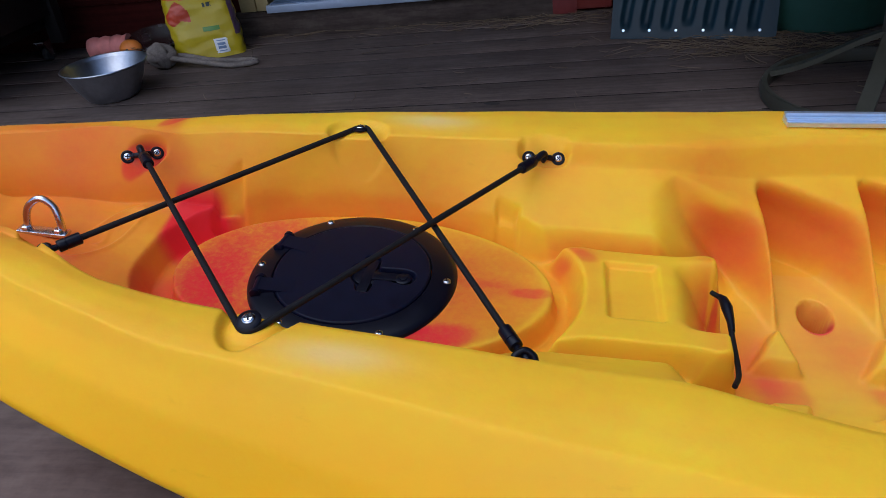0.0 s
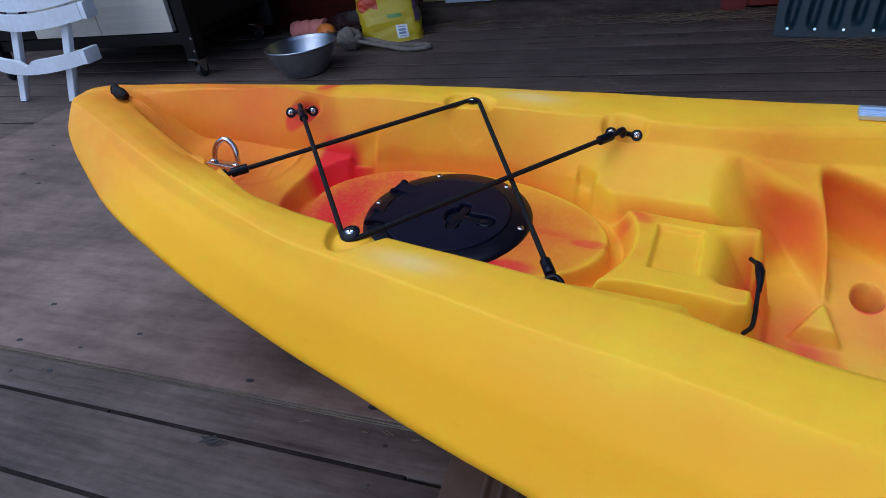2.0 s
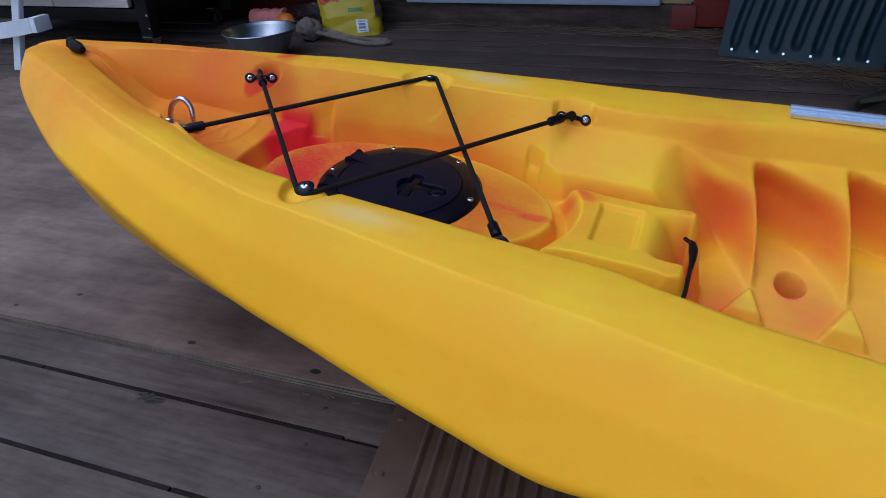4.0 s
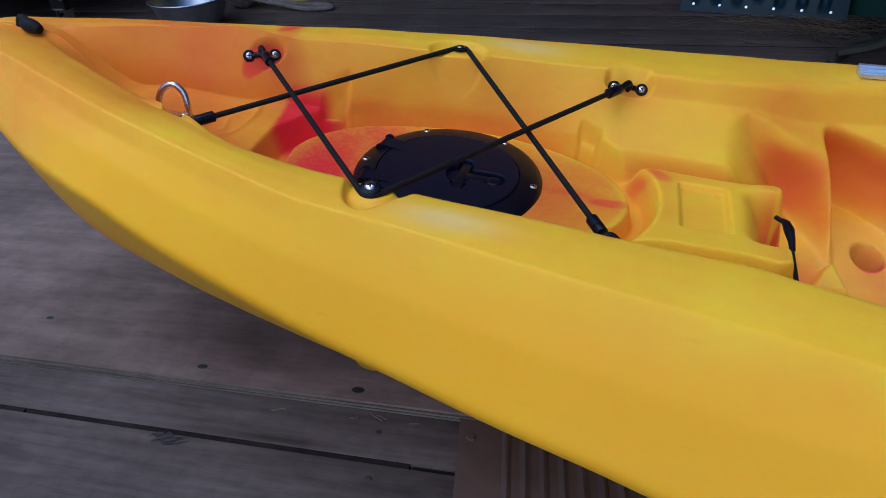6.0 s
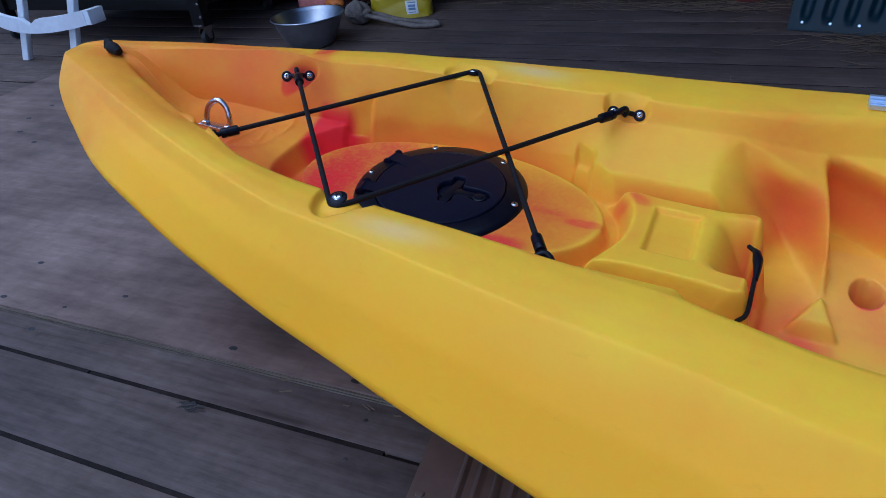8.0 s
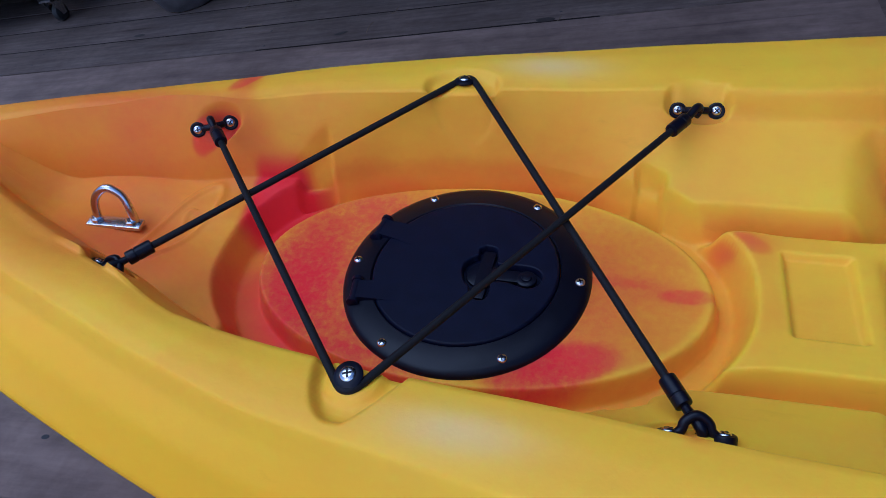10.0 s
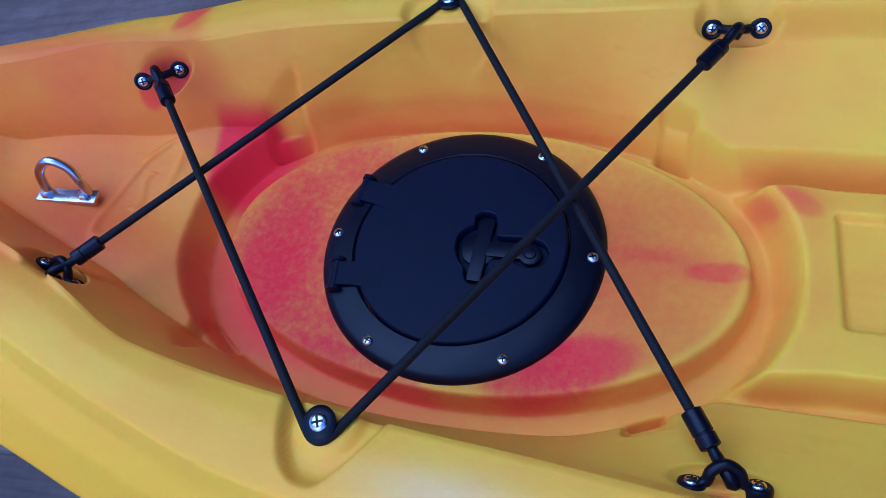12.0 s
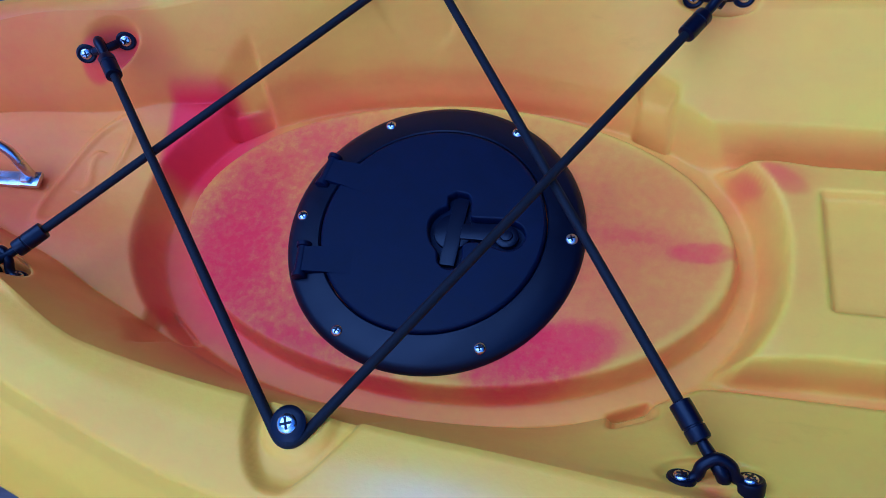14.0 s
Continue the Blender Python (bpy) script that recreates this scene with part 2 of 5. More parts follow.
def tube(bm, pts, radius, n=10, caps=True, closed=False):
    """A round bar along pts; radius is a number or one for each point."""
    pts = [Vector(q) for q in pts]
    rad = radius if isinstance(radius, (list, tuple)) else [radius] * len(pts)
    rings, up = [], Vector((0.13, 0.21, 0.97))
    for i, q in enumerate(pts):
        a = pts[i - 1] if i or closed else q
        b = pts[(i + 1) % len(pts)] if i < len(pts) - 1 or closed else q
        d = (b - a).normalized()
        s = d.cross(up)
        if s.length < 1e-4:
            s = d.orthogonal()
        s.normalize()
        up = s.cross(d).normalized()
        rings.append([bm.verts.new(q + rad[i] * (math.cos(2 * math.pi * k / n) * s + math.sin(2 * math.pi * k / n) * up)) for k in range(n)])
    pairs = list(zip(rings, rings[1:])) + ([(rings[-1], rings[0])] if closed else [])
    for a, b in pairs:
        for k in range(n):
            bm.faces.new((a[k], a[(k + 1) % n], b[(k + 1) % n], b[k]))
    if caps and not closed:
        bm.faces.new(rings[0][::-1])
        bm.faces.new(rings[-1])
    return bm


def strip(bm, path, width_dir, width, thick, normal=(0, 0, 1)):
    """A flat bar of given width and thickness along a path."""
    w, nrm = Vector(width_dir).normalized() * width / 2, Vector(normal).normalized() * thick / 2
    rows = []
    for q in path:
        q = Vector(q)
        rows.append([bm.verts.new(q + s * w + k * nrm) for s, k in ((-1, -1), (1, -1), (1, 1), (-1, 1))])
    for a, b in zip(rows, rows[1:]):
        for k in range(4):
            bm.faces.new((a[k], a[(k + 1) % 4], b[(k + 1) % 4], b[k]))
    bm.faces.new(rows[0][::-1])
    bm.faces.new(rows[-1])
    bmesh.ops.recalc_face_normals(bm, faces=bm.faces)
    return bm


# ---- the setting ----
def setting():
    bm = bmesh.new()
    for x, y in ((-1, -1), (1, -1), (1, 1), (-1, 1)):
        bm.verts.new((x * 400, y * 400, -0.32))
    bm.faces.new(bm.verts)
    tagged(new("ground", mesh_of("ground", bm, SOIL, False)), "bare earth ground below the wooden deck", "ground", kind="structure")

    # added pale bank round the yard: bounces light, seen only in reflections
    bm = bmesh.new()
    n = 48
    rows = []
    for k in range(n + 1):
        a = math.pi * (1.0 + k / n)
        r = 8.5 + 0.5 * math.sin(5 * a)
        rows.append([bm.verts.new((r * math.cos(a) * 1.1, 2.2 + r * math.sin(a), z)) for z in (-0.32, 0.6, 1.25 + 0.3 * math.sin(9 * a) + 0.2 * math.sin(23 * a))])
    for p, q in zip(rows, rows[1:]):
        for k in range(2):
            bm.faces.new((p[k], q[k], q[k + 1], p[k + 1]))
    tagged(new("backdrop", mesh_of("backdrop", bm, plain("bounce_bank", (0.46, 0.36, 0.23), 0.9, grain=5, vary=0.5), False)), "unseen pale bank added round the yard to bounce light", "backdrop", kind="structure")

    # house wall above the door-side ledge: siding laps, opening for the door
    bm = bmesh.new()
    for x0, x1 in ((-5.5, -1.02), (0.275, 5.5)):
        box(bm, x0, x1, 2.19, 2.34, -0.3, 2.7)
    box(bm, -1.02, 0.275, 2.19, 2.34, 2.15, 2.7)
    wall = tagged(new("wall_north", mesh_of("wall_north", bm, RED_WALL, False)), "dark red painted timber house wall", "wall", kind="structure")
    for x0, x1 in ((-5.5, -1.02), (0.275, 5.5)):
        bm = bmesh.new()
        for i in range(17):
            z = 0.01 + i * 0.16
            r = [bm.verts.new(q) for q in ((x0, 2.189, z + 0.159), (x1, 2.189, z + 0.159), (x1, 2.172, z), (x0, 2.172, z), (x0, 2.189, z - 0.004), (x1, 2.189, z - 0.004))]
            bm.faces.new((r[0], r[1], r[2], r[3]))
            bm.faces.new((r[3], r[2], r[5], r[4]))
        part("siding", bm, RED_WALL, wall, smooth=False)
    # unseen wall, added only to cut the sky light from the east
    bm = box(bmesh.new(), 2.75, 2.9, -1.6, 2.19, -0.3, 2.7)
    tagged(new("wall_east", mesh_of("wall_east", bm, RED_WALL, False)), "unseen dark red wall added to block sky light from the east", "wall", kind="structure")
    bm = box(bmesh.new(), -1.06, 0.29, 2.135, 2.2, 0.0, 0.095, 0.003)
    tagged(new("trim", mesh_of("trim", bm, DARK_WOOD)), "weathered brown timber ledge below the door sill", "trim", kind="structure")
    bm = box(bmesh.new(), 0.205, 0.293, 2.131, 2.1345, 0.004, 0.092, 0.001)
    tagged(new("trim", mesh_of("trim", bm, plain("faded_red_paint", (0.13, 0.014, 0.012), 0.6, grain=30, vary=0.4))), "red paint patch on the ledge beside the door", "trim", kind="structure")
    for x0, x1 in ((-1.02, -0.955), (-0.950, -0.900), (0.165, 0.272)):
        bm = box(bmesh.new(), x0, x1, 2.15, 2.3, 0.097, 2.12, 0.003)
        tagged(new("trim", mesh_of("trim", bm, CREAM)), "cream painted timber trim beside the door", "trim", kind="structure")
    bm = box(bmesh.new(), 0.277, 0.42, 2.15, 2.17, 0.012, 2.2, 0.003)
    tagged(new("trim", mesh_of("trim", bm, plain("brick_red_paint", (0.16, 0.02, 0.014), 0.55, grain=20))), "red painted corner board beside the door", "trim", kind="structure")
    # unseen eave, added and sized to shade the boards near the house
    bm = bmesh.new()
    box(bm, -1.8, 5.5, 0.62, 2.19, 2.25, 2.35)
    box(bm, -1.8, 5.5, 0.57, 0.62, 2.17, 2.40)
    box(bm, -5.5, -1.8, 1.75, 2.19, 2.25, 2.35)
    box(bm, -5.5, -1.8, 1.70, 1.75, 2.17, 2.40)
    tagged(new("ceiling", mesh_of("ceiling", bm, DARK_WOOD, False)), "unseen dark eave added to shade the house side of the deck", "eave", kind="structure")
    # sliding door: sill with two tracks, frame, dark glass
    door = thing("door_1", "closed glazed sliding door with a pale metal sill", "door", kind="structure")
    bm = bmesh.new()
    box(bm, -0.893, 0.16, 2.10, 2.126, 0.097, 0.126, 0.005)
    box(bm, -0.893, 0.16, 2.126, 2.30, 0.097, 0.118, 0.001)
    part("door_sill", bm, WHITE_ALU, door, "pale blue-grey metal sill with a raised lip")
    bm = box(bmesh.new(), -0.885, 0.155, 2.130, 2.172, 0.1195, 0.128, 0.002)
    box(bm, -0.885, 0.155, 2.176, 2.19, 0.1195, 0.15, 0.003)
    box(bm, -0.885, 0.155, 2.225, 2.24, 0.1195, 0.15, 0.003)
    part("door_track", bm, plain("weathered_blue_metal", (0.085, 0.125, 0.21), 0.5, 0.2, grain=12, vary=0.5, scale=(1, 8, 8)), door, "weathered blue-grey sliding track")
    bm = bmesh.new()
    for b in ((-0.89, -0.83, 2.2, 2.26, 0.13, 2.1), (0.1, 0.158, 2.2, 2.26, 0.13, 2.1), (-0.83, 0.1, 2.2, 2.26, 0.15, 0.24), (-0.83, 0.1, 2.2, 2.26, 2.02, 2.1)):
        box(bm, *b, 0.004)
    part("door_frame", bm, WHITE_ALU, door)
    glass, gt, gb = shader("door_glass")
    gb.inputs["Base Color"].default_value = (0.02, 0.025, 0.03, 1)
    gb.inputs["Roughness"].default_value = 0.04
    part("pane", box(bmesh.new(), -0.83, 0.1, 2.225, 2.235, 0.24, 2.02), glass, door, smooth=False)


setting()


# ---- the kayak ----
# stations along the boat: x, half width of the inner rim edge, of the rim's crown, of the widest line
SX = (-0.706, -0.700, -0.684, -0.641, -0.5687, -0.4975, -0.45, -0.37, -0.29, -0.2, -0.09, 0.02, 0.09, 0.22, 0.33, 0.4, 0.49, 0.6, 0.72, 0.88, 1.1, 1.4, 1.7, 1.95, 2.06, 2.1)
HC = (0, 0.002, 0.004, 0.009, 0.022, 0.048, 0.068, 0.096, 0.119, 0.153, 0.17, 0.18, 0.184, 0.194, 0.2, 0.21, 0.231, 0.244, 0.260, 0.275, 0.275, 0.25, 0.19, 0.09, 0.03, 0)
HS = (0, 0.016, 0.028, 0.045, 0.072, 0.098, 0.116, 0.144, 0.17, 0.2, 0.2295, 0.2448, 0.2554, 0.2764, 0.2886, 0.2998, 0.3151, 0.3242, 0.3357, 0.3484, 0.332, 0.31, 0.25, 0.14, 0.05, 0)
HM = (0, 0.031, 0.056, 0.090, 0.131, 0.170, 0.193, 0.223, 0.2454, 0.2707, 0.2989, 0.3222, 0.3406, 0.3694, 0.3895, 0.3944, 0.4072, 0.4202, 0.4345, 0.4487, 0.425, 0.3968, 0.32, 0.1792, 0.064, 0)
ZC = (0.338, 0.342, 0.345, 0.349, 0.349, 0.347, 0.3455, 0.343, 0.341, 0.338, 0.335, 0.335, 0.335, 0.334, 0.334, 0.333, 0.333, 0.332, 0.331, 0.332, 0.345, 0.375, 0.415, 0.46, 0.485, 0.49)
ZM = (0.328, 0.32, 0.312, 0.3, 0.284, 0.2807, 0.2835, 0.2806, 0.2636, 0.2482, 0.2333, 0.2191, 0.2156, 0.2078, 0.2004, 0.2087, 0.2159, 0.2183, 0.219, 0.2229, 0.238, 0.262, 0.33, 0.405, 0.438, 0.45)
ZK = (0.322, 0.3, 0.255, 0.16, 0.09, 0.045, 0.025, 0.012, 0.004, 0.0, 0.0, 0.004, 0.008, 0.016, 0.026, 0.033, 0.042, 0.053, 0.065, 0.082, 0.105, 0.145, 0.19, 0.27, 0.37, 0.44)
# foot of the inner wall
WFX = (-0.745, -0.60, -0.49, -0.39, -0.31, -0.27, -0.22, -0.16, -0.10, 0.0, 0.10, 0.16, 0.20, 0.24, 0.45, 2.1)
WFW = (0.0, 0.010, 0.030, 0.058, 0.078, 0.093, 0.108, 0.128, 0.146, 0.152, 0.146, 0.124, 0.108, 0.102, 0.10, 0.10)


def eased(x, xs, ys):
    """Smooth curve through a table (monotone between its rows)."""
    xs, ys = np.asarray(xs, float), np.asarray(ys, float)
    h = np.diff(xs)
    d = np.diff(ys) / h
    m = np.zeros_like(ys)
    m[1:-1] = np.where(d[:-1] * d[1:] > 0, 2 * d[:-1] * d[1:] / (d[:-1] + d[1:] + 1e-12), 0)
    m[0], m[-1] = d[0], d[-1]
    i = np.clip(np.searchsorted(xs, x) - 1, 0, len(h) - 1)
    t = np.clip((x - xs[i]) / h[i], 0, 1)
    return ys[i] * (1 + 2 * t) * (1 - t) ** 2 + h[i] * m[i] * t * (1 - t) ** 2 + ys[i + 1] * t * t * (3 - 2 * t) - h[i] * m[i + 1] * t * t * (1 - t)


def step(v, lo, hi):
    t = np.clip((v - lo) / (hi - lo), 0, 1)
    return t * t * (3 - 2 * t)


def blend(a, b, k):
    return a + (b - a) * k


RIB = 0.1245


def brace_phase(x, dw):
    """Count of foot braces passed, at a distance dw in from the rim."""
    lean = 0.33 * np.clip(dw, 0, 0.3) + 0.014 * np.sin(math.pi * np.clip(dw / 0.16, 0, 1))
    return (x - 0.465 - lean) / RIB


def brace_ramp(sx):
    """0 at the head of a pocket, 1 on the rounded crest of its brace."""
    f = sx - np.floor(sx)
    a, b = f / 0.90, (1 - f) / 0.10
    f = np.clip(0.5 * (a + b - np.sqrt((a - b) ** 2 + 0.006)), 0, 1)
    head = 0.45 * (1 - step(sx, -1.20, -0.72))
    f = np.where(sx < -0.97, head, np.where(sx < 0, np.maximum(f, head), f))
    return np.where(sx > 4.6, 0.4, f)


def brace_end(w, f):
    """Three-sided end of a brace where it runs out on the floor, cut off square near the middle."""
    back = (1 - f) * RIB
    side = np.clip(((0.092 - w) * 0.95 - back) / 0.010, 0, 1)
    return side * step(w, 0.026, 0.036) * step(f, 0.45, 0.6)


def undercut(x, w, z, hc, zc):
    """How far the pocket walls draw back under their brows."""
    dw = hc - w
    f = brace_ramp(brace_phase(x, dw))
    brow = zc - 0.0435 - 0.030 * f
    deep = step(brow - z, 0.004, 0.065)
    return 0.042 * (1 - 0.85 * f) * deep * (1 - step(dw, 0.05 + 0.03 * f, 0.15)) * step(dw, 0.010, 0.014) * step(x, 0.385, 0.440) * (1 - step(x, 0.98, 1.03))


def bow_bend(x):
    """The bow is sprung a little to one side."""
    return 0.028 * np.clip((-0.25 - x) / 0.45, 0, 2) ** 1.6


def rim_dent(x, y):
    """Thumb scoop cut into the rim round a cord roller, with a raised round seat for it."""
    w = np.abs(y)
    small = np.sqrt(((x + 0.036) / 0.043) ** 2 + ((w - 0.182) / 0.027) ** 2)
    fore, aft = 0.037 - 0.25 * (w - 0.17), np.maximum(0.042 - 0.62 * (w - 0.178), 0.004)
    across = np.abs(x + 0.032) / np.where(x < -0.032, np.maximum(fore, 0.004), aft)
    drop = (across ** 3 + (np.maximum(w - 0.182, 0) / 0.0455) ** 3) ** (1 / 3)
    far, near = 0.62 * step(w, 0.150, 0.170), 0.85 * step(w, 0.160, 0.182)
    seat = np.sqrt((x + 0.033) ** 2 + (w - np.where(y > 0, 0.170, 0.182)) ** 2)
    scoop = np.where(y > 0, far * (1 - step(small, 0.80, 1.0)), near * (1 - step(drop, 0.80, 1.02)))
    return 0.0130 * scoop - np.where(y > 0, 0.002, 0.0055) * (1 - step(seat, 0.019, 0.026)) * step(w, 0.150, 0.170)


def rim_roll(x, y, hc):
    """The inner edge of the rim is well rounded along one side of the bow."""
    return 0.007 * np.exp(-((np.abs(y) - hc) / 0.022) ** 2) * (y < 0) * step(-x, 0.18, 0.46) * (1 - step(-x, 0.54, 0.67))


def groove_line(x, w):
    """1 at the outer foot of the groove round the hatch plinth."""
    return ((np.abs(x) / 0.249) ** 2.3 + (np.abs(w) / 0.146) ** 2.3) ** (1 / 2.3)


def well_bend(x):
    """The open well leans further to that side than the hull does."""
    return 0.036 * np.clip((-0.20 - x) / 0.37, 0, 1) ** 1.1 + 0.012 * step(x, 0.30, 0.65)


# screws of the six pad eyes, two by two, and the slope of the wall they sit on
PADS = (
    (-0.3164, 0.1001, 0.3231, -0.2852, 0.1172, 0.3219, 1.80), (-0.3245, -0.0885, 0.3160, -0.2900, -0.1035, 0.3125, 1.15),
    (0.1837, 0.1865, 0.3135, 0.2208, 0.1885, 0.3134, 1.30), (0.1915, -0.1738, 0.3101, 0.2284, -0.1694, 0.3076, 1.15),
    (0.7985, 0.2690, 0.3245, 0.8345, 0.2725, 0.3245, 1.30), (0.7985, -0.2480, 0.3245, 0.8345, -0.2515, 0.3245, 1.30),
)


def pad_recess(x, y, z, deep=0.0115):
    """Oval recesses cut for the pad eyes, flat along the wall's slope and open through the rim."""
    for ax, ay, az, bx, by, bz, rise in PADS:
        px, py, pz = (ax + bx) / 2, (ay + by) / 2, (az + bz) / 2
        span = math.hypot(bx - ax, by - ay)
        dx, dy = (bx - ax) / span, (by - ay) / span
        u, v = (x - px) * dx + (y - py) * dy, ((y - py) * dx - (x - px) * dy) * math.copysign(1, py)
        plane = pz - 0.0062 + u * (bz - az) / span + rise * v
        d = np.sqrt((u / 0.031) ** 2 + (v / (deep * (0.76 if rise > 1.7 else 1.0))) ** 2)
        z = np.minimum(z, blend(z, plane, 1 - step(d, 0.86, 1.08)))
        z = np.maximum(z, blend(z, plane, 1 - step(d, 0.55, 0.80)))
    return z


def deck_height(x, y):
    """Height of the moulded deck inside the rim."""
    w = np.abs(y)
    hc, zc = eased(x, SX, HC), eased(x, SX, ZC)
    wf = np.minimum(eased(x, WFX, WFW), hc * 0.93)
    # open well with sloping walls
    floor_z = 0.25 + 0.011 * step(x, 0.12, 0.2) + 0.020 * (1 - step(x, -0.45, -0.28))
    floor_z = blend(floor_z, zc, 1 - step(x, -0.588, -0.462))
    s = np.clip((w - wf) / (hc - wf + 1e-6), 0, 1)
    power = blend(0.75, 1.0, step(x, -0.2, 0.0))
    wall = s ** power
    shelf = 0.72 * s + 0.28 * step(s, 0.86, 1.0)
    wall = blend(wall, shelf, step(x, 0.12, 0.24))
    z = floor_z + (zc - floor_z) * wall
    z += 0.006 * step(w, 0.0, 0.06) * (1 - step(x, -0.30, -0.24)) * step(x, -0.6, -0.45)
    # channels beside the console
    cw = 0.074 + 0.006 * step(x, 0.36, 0.41) + 0.004 * (1 - step(x, 0.24, 0.29))
    chan = step(x, 0.188, 0.204) * (1 - step(w, 0.093, 0.109))
    z = blend(z, 0.222, chan)
    cons = step(x, 0.21, 0.22) * (1 - step(w, cw, cw + 0.013)) * (1 - step(x, 0.408, 0.420))
    z = np.where(x < 0.43, blend(z, 0.259 - 0.008 * (1 - step(x, 0.215, 0.262)) * step(w, 0.045, 0.075), cons), z)
    ry = y - 0.0065
    rect = step(x + 0.045 * ry, 0.2855, 0.2890) * (1 - step(x + 0.045 * ry, 0.3415, 0.3450)) * (1 - step(np.abs(ry), 0.0450, 0.0485))
    z -= 0.0085 * rect
    # groove round the hatch plinth, then the plinth
    e2 = groove_line(x, w)
    e1 = np.sqrt(((x - 0.006) / 0.222) ** 2 + (w / 0.125) ** 2)
    z = blend(z, np.minimum(z, 0.215), 1 - np.clip((e2 - 1.0) / 0.055, 0, 1))
    z = blend(z, 0.2445, 1 - step(e1, 1.0, 1.04))
    # slanting pockets before the groove
    q = w - 0.0965 - 0.73 * (x + 0.200)
    z -= 0.017 * step(x, -0.218, -0.214) * (1 - step(x, -0.184, -0.179)) * step(q, 0.000, 0.004) * (1 - step(q, 0.024, 0.034))
    q = w - 0.121 + 0.46 * (x - 0.152)
    z -= 0.021 * step(x, 0.148, 0.152) * (1 - step(x, 0.175, 0.179)) * step(q, -0.002, 0.002) * (1 - step(q, 0.020, 0.026))
    # foot well: each brace is a ridge that runs straight from the shelf down to the floor, with a pocket behind it
    dw = hc - w
    sx = brace_phase(x, dw)
    frac = brace_ramp(sx)
    zf = 0.112 + 0.030 * step(w, 0.005, 0.13) + 0.006 * step(w, 0.12, 0.2)
    zf = zf + 0.024 * brace_end(w, frac)
    # wall profile: crown edge, shelf, brow of the pocket, middle, foot
    lay = frac ** 3.2
    d1, z1 = 0.012, zc - 0.043
    d2, z2 = 0.0125 + 0.040 * frac, zc - 0.0435 - 0.030 * frac
    d3, z3 = 0.020 + 0.036 * frac + 0.052 * lay, 0.205
    d4, z4 = 0.036 + 0.030 * frac + np.maximum(hc - 0.066 - 0.074, 0.02) * lay, zf
    well = zc - (zc - z1) * np.clip((dw + 0.003) / (d1 + 0.003), 0, 1)
    for da, za, db, zb in ((d1, z1, d2, z2), (d2, z2, d3, z3), (d3, z3, d4, z4)):
        well = np.where(dw > da, za + (zb - za) * np.clip((dw - da) / (db - da), 0, 1), well)
    # soft foot of the wall
    well = 0.5 * (well + zf + np.sqrt((well - zf) ** 2 + 0.024 ** 2) - 0.008)
    hole = np.sqrt((x - 0.555) ** 2 + (w - 0.112) ** 2)
    well = blend(well, np.minimum(well, 0.152), 1 - step(hole, 0.020, 0.027))
    well = blend(well, 0.060, 1 - step(hole, 0.0170, 0.0195))
    lip = 0.415 - 0.073 * step(w, 0.070, 0.105)
    front = step(x, lip - 0.010 * step(w, 0.09, 0.14), lip + 0.026 + 0.105 * step(w, 0.08, 0.14))
    z = blend(z, np.minimum(z, well), front)
    # hollow in the console's end
    hollow = step(x, 0.352, 0.418) * (1 - step(np.abs(y - 0.008), 0.036, 0.062)) * (1 - front)
    z -= 0.085 * hollow ** 1.3
    # plain seat area behind
    z = blend(z, blend(0.15 + 0.12 * (x - 1.0), zc, step(w, 0.12, 0.25)), step(x, 1.06, 1.16))
    z = blend(z, zc, step(x, 1.75, 1.9))
    z += 0.010 * np.exp(-((x + 0.30) / 0.10) ** 2 - ((w - 0.097) / 0.020) ** 2) * (y > 0)
    z = pad_recess(x, y + well_bend(x), z, np.where((y < 0) & (x < -0.1), 0.0095, 0.0115))
    # thumb scoops cut through the rim at the rollers
    z -= rim_dent(x, y) + rim_roll(x, y, hc)
    # embossed oval badge on the fore deck
    bx, by = x + 0.322, y - 0.012
    ca, sa = math.cos(1.22), math.sin(1.22)
    u, v = bx * ca + by * sa, -bx * sa + by * ca
    q = np.sqrt((u / 0.062) ** 2 + (v / 0.019) ** 2)
    z += 0.0034 * np.exp(-((q - 1) / 0.10) ** 2)
    z += 0.0026 * np.exp(-((v - 0.006 * np.sin(u * 120)) / 0.0024) ** 2) * (np.abs(u) < 0.022)
    return z


